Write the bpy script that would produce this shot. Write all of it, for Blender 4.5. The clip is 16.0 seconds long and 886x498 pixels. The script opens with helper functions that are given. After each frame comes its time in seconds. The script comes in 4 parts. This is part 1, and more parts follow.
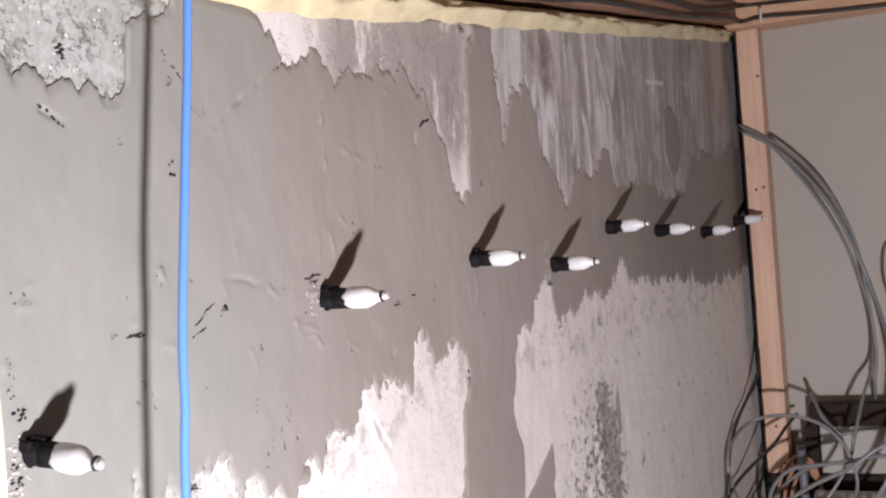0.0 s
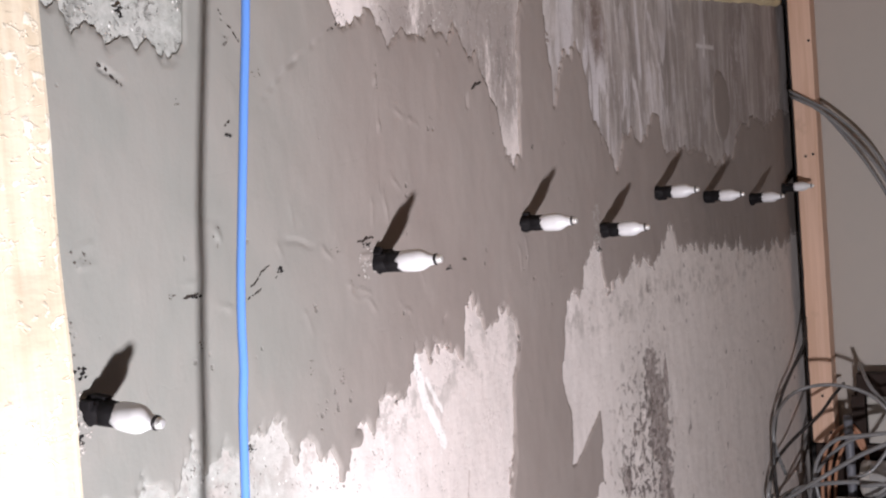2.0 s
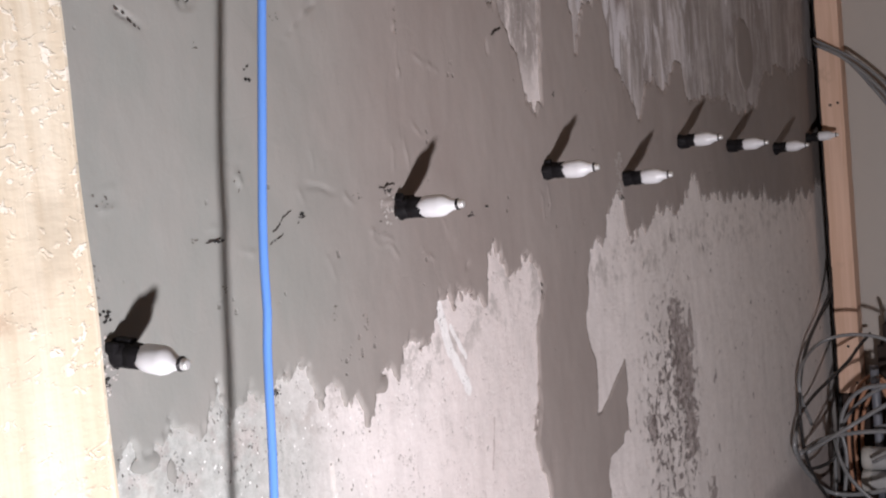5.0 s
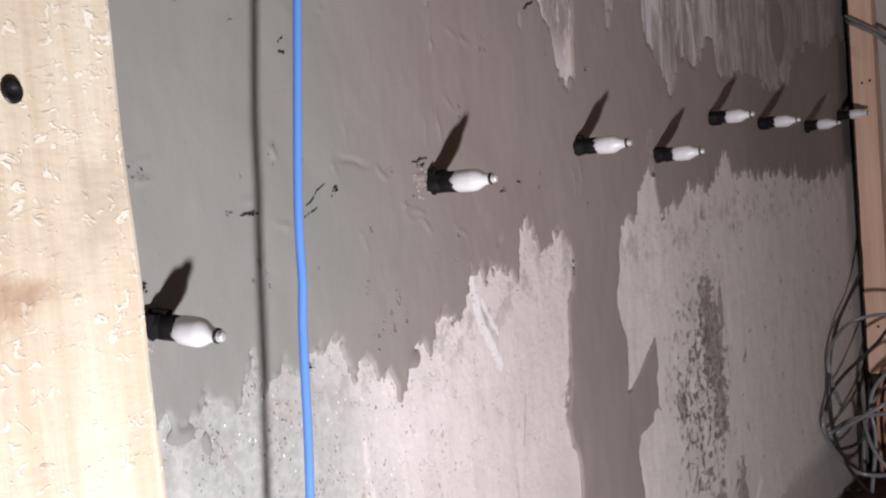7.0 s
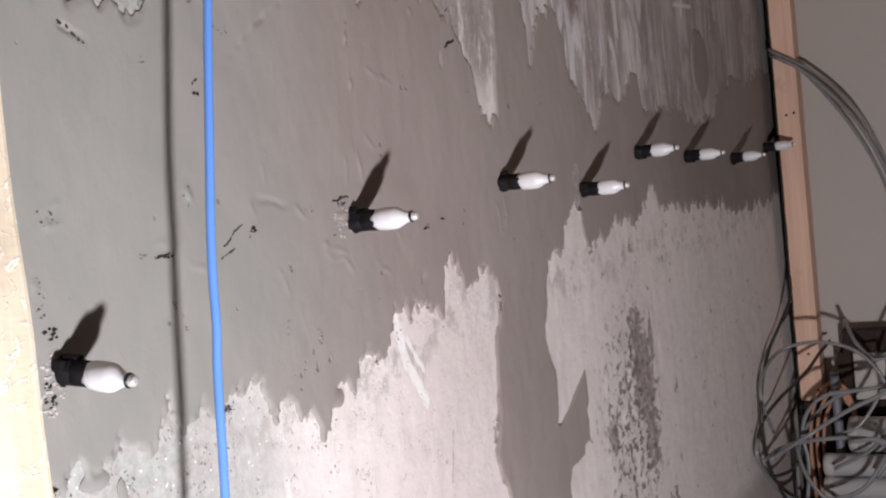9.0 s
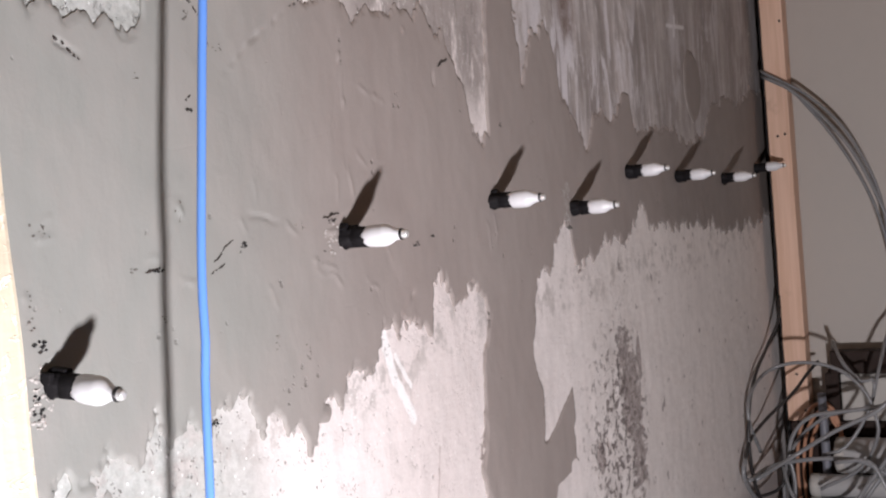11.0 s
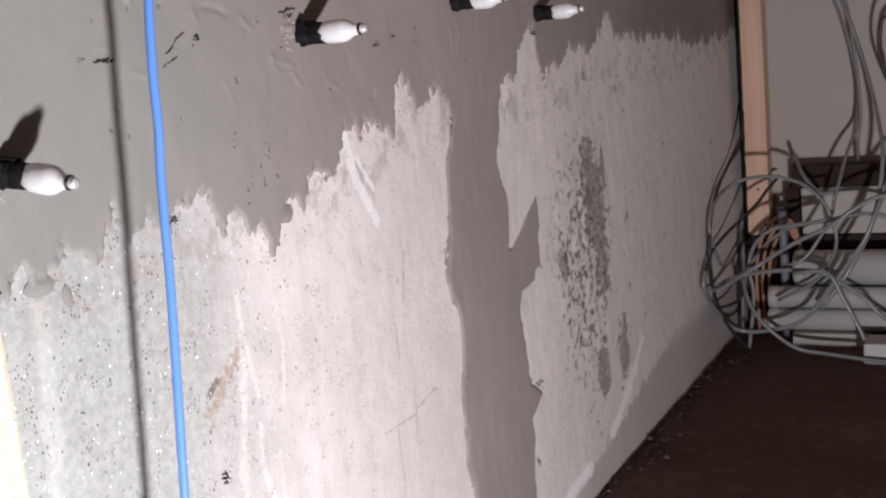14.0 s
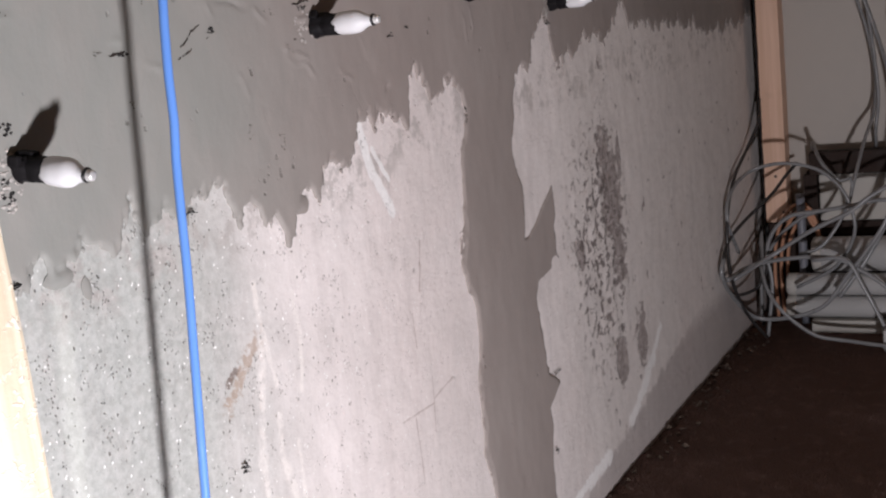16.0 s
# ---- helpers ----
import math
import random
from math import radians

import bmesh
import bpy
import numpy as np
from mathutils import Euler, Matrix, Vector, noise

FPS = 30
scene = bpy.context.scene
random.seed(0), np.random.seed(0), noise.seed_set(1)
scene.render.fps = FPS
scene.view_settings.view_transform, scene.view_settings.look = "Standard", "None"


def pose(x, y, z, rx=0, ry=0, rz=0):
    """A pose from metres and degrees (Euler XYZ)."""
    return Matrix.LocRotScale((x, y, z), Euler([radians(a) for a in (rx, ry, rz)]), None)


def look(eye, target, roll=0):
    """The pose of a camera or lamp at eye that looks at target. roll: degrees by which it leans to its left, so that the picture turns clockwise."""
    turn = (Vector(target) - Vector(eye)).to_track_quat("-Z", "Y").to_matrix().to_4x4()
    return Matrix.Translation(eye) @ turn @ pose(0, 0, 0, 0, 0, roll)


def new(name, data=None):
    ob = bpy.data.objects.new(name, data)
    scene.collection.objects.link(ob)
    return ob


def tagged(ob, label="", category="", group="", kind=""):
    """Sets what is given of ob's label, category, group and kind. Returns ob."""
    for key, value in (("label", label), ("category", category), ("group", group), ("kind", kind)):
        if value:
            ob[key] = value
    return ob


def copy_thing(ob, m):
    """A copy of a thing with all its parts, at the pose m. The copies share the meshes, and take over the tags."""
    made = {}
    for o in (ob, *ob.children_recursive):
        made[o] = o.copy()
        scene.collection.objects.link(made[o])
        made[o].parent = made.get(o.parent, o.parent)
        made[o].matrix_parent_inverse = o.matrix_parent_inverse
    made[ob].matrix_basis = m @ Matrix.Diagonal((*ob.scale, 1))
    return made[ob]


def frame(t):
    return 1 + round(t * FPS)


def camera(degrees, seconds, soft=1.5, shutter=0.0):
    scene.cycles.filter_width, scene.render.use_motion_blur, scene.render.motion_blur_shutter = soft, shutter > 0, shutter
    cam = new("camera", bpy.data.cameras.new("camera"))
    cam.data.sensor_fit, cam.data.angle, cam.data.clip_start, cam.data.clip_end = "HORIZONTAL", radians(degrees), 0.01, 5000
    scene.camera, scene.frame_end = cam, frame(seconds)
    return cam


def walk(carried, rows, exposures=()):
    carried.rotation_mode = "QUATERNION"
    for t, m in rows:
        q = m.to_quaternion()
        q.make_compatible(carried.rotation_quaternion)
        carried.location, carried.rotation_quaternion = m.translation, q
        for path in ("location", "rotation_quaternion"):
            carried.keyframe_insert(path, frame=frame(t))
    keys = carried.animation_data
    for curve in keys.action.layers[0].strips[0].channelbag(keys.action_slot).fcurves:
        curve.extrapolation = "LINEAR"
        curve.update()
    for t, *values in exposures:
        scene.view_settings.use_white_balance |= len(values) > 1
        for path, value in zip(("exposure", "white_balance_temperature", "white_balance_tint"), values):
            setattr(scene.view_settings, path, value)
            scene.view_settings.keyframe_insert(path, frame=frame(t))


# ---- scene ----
cam = camera(41.6, 16.0, 2.2)
PATH = [
    (0, (0.143, -0.495, 0.618), (1.933, 0.397, 0.655), -4.0),
    (0.5, (0.142, -0.491, 0.618), (1.92, 0.424, 0.644), -3.5),
    (1, (0.143, -0.486, 0.616), (1.916, 0.439, 0.619), -3.5),
    (1.5, (0.145, -0.482, 0.615), (1.911, 0.456, 0.609), -3.7),
    (2, (0.144, -0.48, 0.616), (1.903, 0.472, 0.601), -3.6),
    (2.5, (0.142, -0.481, 0.612), (1.899, 0.476, 0.586), -3.7),
    (3, (0.14, -0.475, 0.611), (1.874, 0.52, 0.568), -3.4),
    (3.5, (0.144, -0.473, 0.61), (1.871, 0.532, 0.541), -3.6),
    (4, (0.146, -0.478, 0.608), (1.88, 0.517, 0.536), -4.0),
    (4.2, (0.145, -0.48, 0.605), (1.88, 0.512, 0.535), -4.4),
    (6.3, (0.148, -0.474, 0.599), (1.885, 0.514, 0.517), -4.5),
    (6.5, (0.147, -0.474, 0.597), (1.877, 0.524, 0.509), -4.5),
    (7, (0.146, -0.469, 0.598), (1.861, 0.555, 0.493), -4.4),
    (7.5, (0.155, -0.472, 0.6), (1.889, 0.517, 0.489), -4.6),
    (8, (0.153, -0.481, 0.597), (1.889, 0.507, 0.512), -5.1),
    (8.5, (0.152, -0.487, 0.596), (1.901, 0.479, 0.524), -5.4),
    (9, (0.152, -0.485, 0.599), (1.918, 0.452, 0.545), -5.3),
    (9.2, (0.151, -0.488, 0.601), (1.918, 0.447, 0.55), -4.8),
    (11.3, (0.147, -0.491, 0.603), (1.924, 0.427, 0.575), -4.2),
    (11.5, (0.153, -0.482, 0.603), (1.94, 0.415, 0.576), -3.6),
    (12, (0.148, -0.485, 0.604), (1.929, 0.424, 0.582), -3.1),
    (12.5, (0.146, -0.488, 0.611), (1.932, 0.413, 0.592), -3.1),
    (13, (0.151, -0.492, 0.601), (1.951, 0.376, 0.51), -3.5),
    (13.5, (0.155, -0.489, 0.588), (1.947, 0.372, 0.376), -3.7),
    (14, (0.157, -0.485, 0.575), (1.925, 0.394, 0.254), -5.0),
    (14.5, (0.156, -0.488, 0.571), (1.896, 0.417, 0.177), -5.7),
    (15, (0.158, -0.488, 0.568), (1.889, 0.422, 0.151), -6.4),
    (15.5, (0.161, -0.481, 0.569), (1.904, 0.416, 0.176), -6.2),
    (16, (0.154, -0.489, 0.573), (1.906, 0.419, 0.242), -5.8),
]
walk(cam, [(t, look(eye, target, roll)) for t, eye, target, roll in PATH],
     exposures=[(0, 0.66), (1.5, 0.50), (2.5, 0.38), (3.5, 0.13), (6.5, 0.07), (7, -0.03), (8, -0.02), (9, 0.18), (12, 0.42), (13, 0.40), (13.5, 0.25), (14.5, -0.11), (16, -0.15)])

# ---- light ----
world = bpy.data.worlds.new("world")
scene.world = world
world.use_nodes = True
world.node_tree.nodes["Background"].inputs[0].default_value = (0.9, 0.95, 1.0, 1)
world.node_tree.nodes["Background"].inputs[1].default_value = 0.004

LAMP = (0.203, -0.70, 0.014)
lamp_data = bpy.data.lights.new("work_light", "SPOT")
lamp_data.energy = 83.5
lamp_data.color = (1.0, 0.965, 1.02)
lamp_data.shadow_soft_size = 0.036
lamp_data.spot_size = radians(150)
lamp_data.spot_blend = 1.0
work_light = new("work_light", lamp_data)
work_light.matrix_world = look(LAMP, (1.55, -0.08, 0.60))


# ---- material tools ----
class Graph:
    """A short way to write node materials."""

    def __init__(self, name):
        self.mat = bpy.data.materials.new(name)
        self.mat.use_nodes = True
        self.tree = self.mat.node_tree
        self.bsdf = self.tree.nodes["Principled BSDF"]
        co = self.tree.nodes.new("ShaderNodeTexCoord")
        self.at = co.outputs["Object"]
        sep = self.tree.nodes.new("ShaderNodeSeparateXYZ")
        self.tree.links.new(self.at, sep.inputs[0])
        self.x, self.y, self.z = sep.outputs

    def put(self, socket, value):
        if isinstance(value, bpy.types.NodeSocket):
            self.tree.links.new(value, socket)
        else:
            if isinstance(value, tuple) and len(value) == 3 and socket.type == "RGBA":
                value = (*value, 1)
            socket.default_value = value

    def node(self, kind, **ins):
        n = self.tree.nodes.new(kind)
        for k, v in ins.items():
            self.put(n.inputs[k], v)
        return n

    def math(self, op, a, b=0.0, clamp=False):
        n = self.tree.nodes.new("ShaderNodeMath")
        n.operation, n.use_clamp = op, clamp
        self.put(n.inputs[0], a)
        self.put(n.inputs[1], b)
        return n.outputs[0]

    def scaled(self, s):
        n = self.tree.nodes.new("ShaderNodeVectorMath")
        n.operation = "MULTIPLY"
        self.put(n.inputs[0], self.at)
        self.put(n.inputs[1], s)
        return n.outputs[0]

    def noise(self, scale, detail=4.0, rough=0.55, stretch=None, distort=0.0):
        n = self.node("ShaderNodeTexNoise", Scale=scale, Detail=detail, Roughness=rough, Distortion=distort)
        self.put(n.inputs["Vector"], self.scaled(stretch) if stretch else self.at)
        return n.outputs[0]

    def cells(self, scale, stretch=None, out="Distance"):
        n = self.node("ShaderNodeTexVoronoi", Scale=scale)
        self.put(n.inputs["Vector"], self.scaled(stretch) if stretch else self.at)
        return n.outputs[out]

    def step(self, v, lo, hi, a=0.0, b=1.0):
        n = self.tree.nodes.new("ShaderNodeMapRange")
        n.interpolation_type = "SMOOTHSTEP"
        for i, q in enumerate((v, lo, hi, a, b)):
            self.put(n.inputs[i], q)
        return n.outputs[0]

    def mix(self, f, a, b, blend="MIX"):
        n = self.tree.nodes.new("ShaderNodeMix")
        n.data_type, n.blend_type = "RGBA", blend
        self.put(n.inputs[0], f)
        self.put(n.inputs[6], a)
        self.put(n.inputs[7], b)
        return n.outputs[2]

    def oval(self, cx, cz, rx, rz, warp=None, amount=0.0, soft=0.35):
        """1 inside an uneven oval on the wall, 0 outside."""
        x = self.math("DIVIDE", self.math("SUBTRACT", self.x, cx), rx)
        z = self.math("DIVIDE", self.math("SUBTRACT", self.z, cz), rz)
        d = self.math("SQRT", self.math("ADD", self.math("MULTIPLY", x, x), self.math("MULTIPLY", z, z)))
        if warp is not None:
            d = self.math("ADD", d, self.math("MULTIPLY", self.math("SUBTRACT", warp, 0.5), amount))
        return self.step(d, 1.0 - soft, 1.0, 1.0, 0.0)

    def slash(self, x0, z0, x1, z1, width, warp=None, amount=0.0, soft=0.4):
        """1 along an uneven stroke on the wall, 0 away from it."""
        lx, lz = x1 - x0, z1 - z0
        dx, dz = self.math("SUBTRACT", self.x, x0), self.math("SUBTRACT", self.z, z0)
        t = self.math("ADD", self.math("MULTIPLY", dx, lx / (lx * lx + lz * lz)), self.math("MULTIPLY", dz, lz / (lx * lx + lz * lz)), True)
        ex = self.math("SUBTRACT", dx, self.math("MULTIPLY", t, lx))
        ez = self.math("SUBTRACT", dz, self.math("MULTIPLY", t, lz))
        d = self.math("DIVIDE", self.math("SQRT", self.math("ADD", self.math("MULTIPLY", ex, ex), self.math("MULTIPLY", ez, ez))), width)
        if warp is not None:
            d = self.math("ADD", d, self.math("MULTIPLY", self.math("SUBTRACT", warp, 0.5), amount))
        return self.step(d, 1.0 - soft, 1.0, 1.0, 0.0)

    def bump(self, height, strength=0.5, distance=0.002, under=None):
        n = self.node("ShaderNodeBump", Strength=strength, Distance=distance, Height=height)
        if under is not None:
            self.put(n.inputs["Normal"], under)
        return n.outputs[0]

    def done(self, color, rough=0.7, normal=None, metal=0.0, spec=0.5):
        self.put(self.bsdf.inputs["Base Color"], color)
        self.put(self.bsdf.inputs["Roughness"], rough)
        self.put(self.bsdf.inputs["Metallic"], metal)
        self.put(self.bsdf.inputs["Specular IOR Level"], spec)
        if normal is not None:
            self.put(self.bsdf.inputs["Normal"], normal)
        return self.mat


# ---- materials ----
def make_concrete():
    g = Graph("old_concrete")
    mul, add, sub, top = (lambda a, b: g.math("MULTIPLY", a, b)), (lambda a, b: g.math("ADD", a, b)), (lambda a, b: g.math("SUBTRACT", a, b)), (lambda a, b: g.math("MAXIMUM", a, b))
    big = g.noise(5.0, 5, 0.6)
    mid = g.noise(38.0, 5, 0.65)
    fine = g.noise(240.0, 4, 0.7)
    flake = g.noise(85.0, 6, 0.72)
    col = g.mix(g.step(big, 0.3, 0.7), (0.69, 0.632, 0.612), (0.81, 0.748, 0.73))
    east = g.step(add(g.x, mul(big, 0.2)), 1.40, 1.62)
    col = g.mix(mul(east, 0.8), col, g.mix(mid, (0.63, 0.582, 0.556), (0.80, 0.74, 0.708)))
    # camera's cool colour cast painted in towards the west end, darker too
    cool = g.step(add(g.x, mul(big, 0.2)), 0.80, 1.0, 1.0, 0.0)
    col = g.mix(mul(cool, 0.95), col, g.mix(mid, (0.33, 0.345, 0.325), (0.47, 0.484, 0.462)))
    warm = g.step(g.noise(3.0, 3, 0.5, (1.0, 1.0, 0.4)), 0.45, 0.62)
    col = g.mix(mul(mul(warm, 0.35), g.step(g.x, 0.85, 1.0)), col, (0.74, 0.64, 0.615))
    blotch = g.step(g.noise(26.0, 6, 0.7, (1.0, 1.0, 0.7)), 0.44, 0.66)
    col = g.mix(mul(blotch, 0.16), col, (0.42, 0.40, 0.385))
    # upright streaks left by the forms and by running water
    drift = g.noise(7.0, 3, 0.5)
    streak = g.noise(1.0, 6, 0.72, (27.0, 1.0, 6.0), 0.9)
    streak2 = g.noise(1.0, 5, 0.65, (105.0, 1.0, 11.0), 0.5)
    upper = mul(g.step(g.z, 0.66, 0.74), g.step(g.x, 1.16, 1.42))
    dirty = g.step(g.noise(6.5, 6, 0.68, (2.2, 1.0, 0.6)), 0.40, 0.60)
    film = g.step(g.noise(1.0, 5, 0.66, (13.0, 1.0, 4.5), 1.1), 0.44, 0.60)
    far = g.step(add(g.x, mul(drift, 0.3)), 1.78, 2.10)
    col = g.mix(mul(upper, 0.45), col, (0.35, 0.315, 0.305))
    col = g.mix(mul(mul(upper, dirty), 0.70), col, (0.235, 0.205, 0.195))
    col = g.mix(mul(mul(upper, film), 0.45), col, (0.22, 0.19, 0.18))
    s = mul(g.step(streak, 0.49, 0.57), g.step(drift, 0.34, 0.56))
    col = g.mix(mul(upper, mul(s, 0.85)), col, (0.665, 0.635, 0.66))
    s2 = g.step(streak2, 0.52, 0.66)
    col = g.mix(mul(s2, add(0.07, mul(upper, 0.36))), col, (0.72, 0.69, 0.68))
    # the upper strip is darker again towards its far end
    col = g.mix(mul(mul(upper, far), 0.45), col, (0.24, 0.21, 0.20))
    col = g.mix(mul(g.step(streak, 0.58, 0.40), add(0.05, mul(upper, 0.25))), col, (0.24, 0.21, 0.20))
    lines = g.step(g.noise(1.0, 4, 0.6, (60.0, 1.0, 2.2)), 0.50, 0.66)
    col = g.mix(mul(mul(lines, g.step(g.z, 0.66, 0.60)), 0.10), col, (0.36, 0.31, 0.295))
    # grubby middle of the upper strip, and the crumbling patch at its west end
    strip = mul(g.step(g.z, 0.69, 0.75), mul(g.step(g.x, 0.90, 0.98), g.step(g.x, 1.19, 1.25, 1.0, 0.0)))
    soot = g.step(g.noise(11.0, 6, 0.72, (2.2, 1.0, 0.8)), 0.37, 0.50)
    col = g.mix(mul(strip, mul(soot, 0.85)), col, (0.275, 0.24, 0.225))
    col = g.mix(mul(strip, mul(g.step(g.noise(1.0, 5, 0.7, (60.0, 1.0, 26.0), 0.5), 0.54, 0.62), 0.45)), col, (0.20, 0.175, 0.165))
    rind = mul(g.step(g.z, 0.70, 0.735), g.step(g.x, 0.80, 0.74))
    crumbly = mul(g.step(flake, 0.50, 0.60), g.step(mid, 0.40, 0.60))
    col = g.mix(mul(rind, mul(g.step(g.noise(13.0, 5, 0.65), 0.42, 0.62), 0.55)), col, (0.27, 0.28, 0.258))
    col = g.mix(mul(rind, mul(crumbly, 0.70)), col, (0.20, 0.20, 0.185))
    col = g.mix(mul(rind, mul(g.step(g.noise(18.0, 6, 0.75), 0.52, 0.66), 0.55)), col, (0.62, 0.635, 0.615))
    # rusty seepage
    grit = g.noise(150.0, 5, 0.7)
    rust = mul(g.slash(0.762, 0.352, 0.800, 0.388, 0.007, grit, 6.0, 0.8), 0.50)
    col = g.mix(rust, col, (0.36, 0.23, 0.15))
    col = g.mix(mul(g.slash(0.764, 0.366, 0.773, 0.374, 0.004, grit, 4.0, 0.7), 0.7), col, (0.15, 0.10, 0.08))
    brown = mul(g.oval(1.44, 0.85, 0.05, 0.06, streak, 1.6, 0.7), 0.7)
    col = g.mix(brown, col, (0.17, 0.115, 0.095))
    # pale lime runs
    torn = g.noise(1.0, 5, 0.7, (160.0, 1.0, 60.0))
    runs = None
    for x0, z0, x1, z1, w in ((0.806, 0.427, 0.809, 0.394, 0.0022), (0.809, 0.394, 0.818, 0.351, 0.0020), (0.806, 0.385, 0.791, 0.302, 0.0034), (0.817, 0.327, 0.814, 0.298, 0.0030), (0.814, 0.298, 0.826, 0.255, 0.0030), (0.850, 0.412, 0.855, 0.379, 0.0024), (0.855, 0.379, 0.848, 0.337, 0.0018), (0.791, 0.302, 0.796, 0.20, 0.0030), (0.836, 0.30, 0.838, 0.22, 0.0020)):
        m = g.slash(x0, z0, x1, z1, w * 2.0, g.math("ADD", mul(torn, 0.5), mul(mid, 0.5)), 4.2, 0.95)
        runs = m if runs is None else top(runs, m)
    runs = mul(runs, g.step(flake, 0.36, 0.58, 0.25, 1.0))
    col = g.mix(mul(runs, 0.62), col, (0.84, 0.79, 0.75))
    pale = g.slash(0.628, 0.455, 0.612, 0.24, 0.011, mid, 1.4, 0.9)
    col = g.mix(mul(pale, 0.42), col, (0.62, 0.64, 0.59))
    # hair cracks and form marks
    hair = None
    for x0, z0, x1, z1, w in ((1.092, 0.273, 1.053, 0.265, 0.0016), (1.053, 0.261, 0.994, 0.262, 0.0014), (1.030, 0.350, 1.031, 0.318, 0.0016), (1.016, 0.258, 1.021, 0.195, 0.0014), (1.056, 0.410, 1.047, 0.367, 0.0018), (1.054, 0.285, 1.050, 0.235, 0.0014)):
        m = g.slash(x0, z0, x1, z1, w, torn, 3.4, 0.9)
        hair = m if hair is None else top(hair, m)
    col = g.mix(mul(hair, 0.55), col, (0.38, 0.30, 0.275))
    # spalled, honeycombed part
    jagged = g.noise(75.0, 6, 0.75, (0.55, 1.0, 0.95))
    core = top(g.oval(1.588, 0.372, 0.042, 0.062, jagged, 2.6, 0.14), top(g.oval(1.565, 0.432, 0.024, 0.034, jagged, 3.2, 0.14), g.oval(1.603, 0.300, 0.028, 0.050, jagged, 4.6, 0.14)))
    core = top(core, top(g.oval(1.628, 0.415, 0.009, 0.032, jagged, 1.6, 0.2), g.oval(1.458, 0.318, 0.018, 0.020, jagged, 3.4, 0.2)))
    core = top(core, top(g.oval(1.583, 0.150, 0.024, 0.036, jagged, 1.6, 0.15), g.oval(1.672, 0.160, 0.026, 0.040, jagged, 4.2, 0.2)))
    col = g.mix(mul(core, 0.80), col, g.mix(g.step(flake, 0.4, 0.62), (0.20, 0.165, 0.155), (0.40, 0.34, 0.325)))
    around = g.oval(1.535, 0.315, 0.150, 0.240, mid, 1.2, 0.70)
    pits = g.noise(1.0, 4, 0.70, (68.0, 1.0, 80.0), 0.4)
    pit = g.step(add(pits, mul(around, 0.065)), 0.592, 0.612)
    lows = mul(pit, around)
    col = g.mix(mul(lows, 0.85), col, (0.15, 0.12, 0.115))
    rare = mul(g.step(g.noise(1.0, 3, 0.6, (48.0, 1.0, 40.0), 0.3), 0.66, 0.68), mul(east, g.step(g.z, 0.62, 0.55)))
    col = g.mix(mul(rare, 0.8), col, (0.20, 0.165, 0.155))
    mark = top(g.slash(1.868, 0.883, 1.960, 0.890, 0.005, torn, 3.0, 0.8), g.slash(1.904, 0.872, 1.912, 0.900, 0.006, torn, 3.0, 0.8))
    col = g.mix(mul(mark, 0.6), col, (0.80, 0.78, 0.79))
    # fresh scrapes through the lime skin
    cut = top(g.slash(0.968, 0.528, 0.986, 0.480, 0.0080, torn, 1.6), g.slash(0.986, 0.482, 1.014, 0.444, 0.0068, torn, 1.6))
    cut = top(cut, g.slash(0.990, 0.500, 1.012, 0.472, 0.0035, torn, 2.2))
    for x0, z0, x1, z1, w in ((1.372, 0.034, 1.430, 0.040, 0.007), (1.430, 0.040, 1.500, 0.046, 0.011), (1.600, 0.060, 1.660, 0.085, 0.012), (1.650, 0.080, 1.715, 0.118, 0.014), (1.715, 0.118, 1.760, 0.150, 0.008)):
        cut = top(cut, g.slash(x0, z0, x1, z1, w, add(mul(torn, 0.5), mul(mid, 0.5)), 5.5))
    # cement slurry along the foot
    foot = sub(g.z, mul(sub(g.x, 1.30), 0.17))
    foot = add(foot, mul(sub(mid, 0.5), 0.05))
    foot = mul(g.step(foot, 0.000, 0.012, 1.0, 0.0), mul(g.step(g.z, 0.085, 0.13, 1.0, 0.0), g.step(g.x, 1.30, 1.36)))
    col = g.mix(mul(foot, 0.70), col, (0.37, 0.325, 0.315))
    col = g.mix(mul(cut, 0.9), col, (0.88, 0.86, 0.85))
    # thin mortar smeared past the coat's lower edge, and grey scuffs
    smear = g.slash(0.60, 0.462, 1.00, 0.485, 0.034, mid, 1.2, 0.8)
    smear = top(smear, g.slash(1.00, 0.50, 1.17, 0.525, 0.040, mid, 1.2, 0.8))
    smear = top(smear, g.slash(1.32, 0.52, 2.40, 0.555, 0.035, mid, 1.2, 0.8))
    smear = mul(mul(smear, g.step(g.noise(34.0, 6, 0.72), 0.49, 0.60)), sub(1.0, cut))
    col = g.mix(mul(smear, 0.62), col, (0.385, 0.35, 0.33))
    scuff = mul(g.step(g.noise(17.0, 6, 0.7), 0.56, 0.70), g.step(g.z, 0.62, 0.56))
    col = g.mix(mul(scuff, 0.26), col, (0.46, 0.42, 0.40))
    # blow holes and bright chips
    west = g.step(add(g.x, mul(mid, 0.3)), 0.98, 1.30, 1.0, 0.45)
    small = mul(g.step(g.cells(420.0, (1.0, 1.0, 0.7)), 0.16, 0.30, 1.0, 0.0), g.step(g.noise(50.0, 5, 0.7), 0.52, 0.60))
    large = mul(g.step(g.cells(170.0, (1.0, 1.0, 0.7)), 0.10, 0.18, 1.0, 0.0), g.step(g.noise(60.0, 4, 0.7), 0.53, 0.57))
    dots = mul(top(small, large), west)
    col = g.mix(mul(dots, 0.70), col, (0.14, 0.125, 0.115))
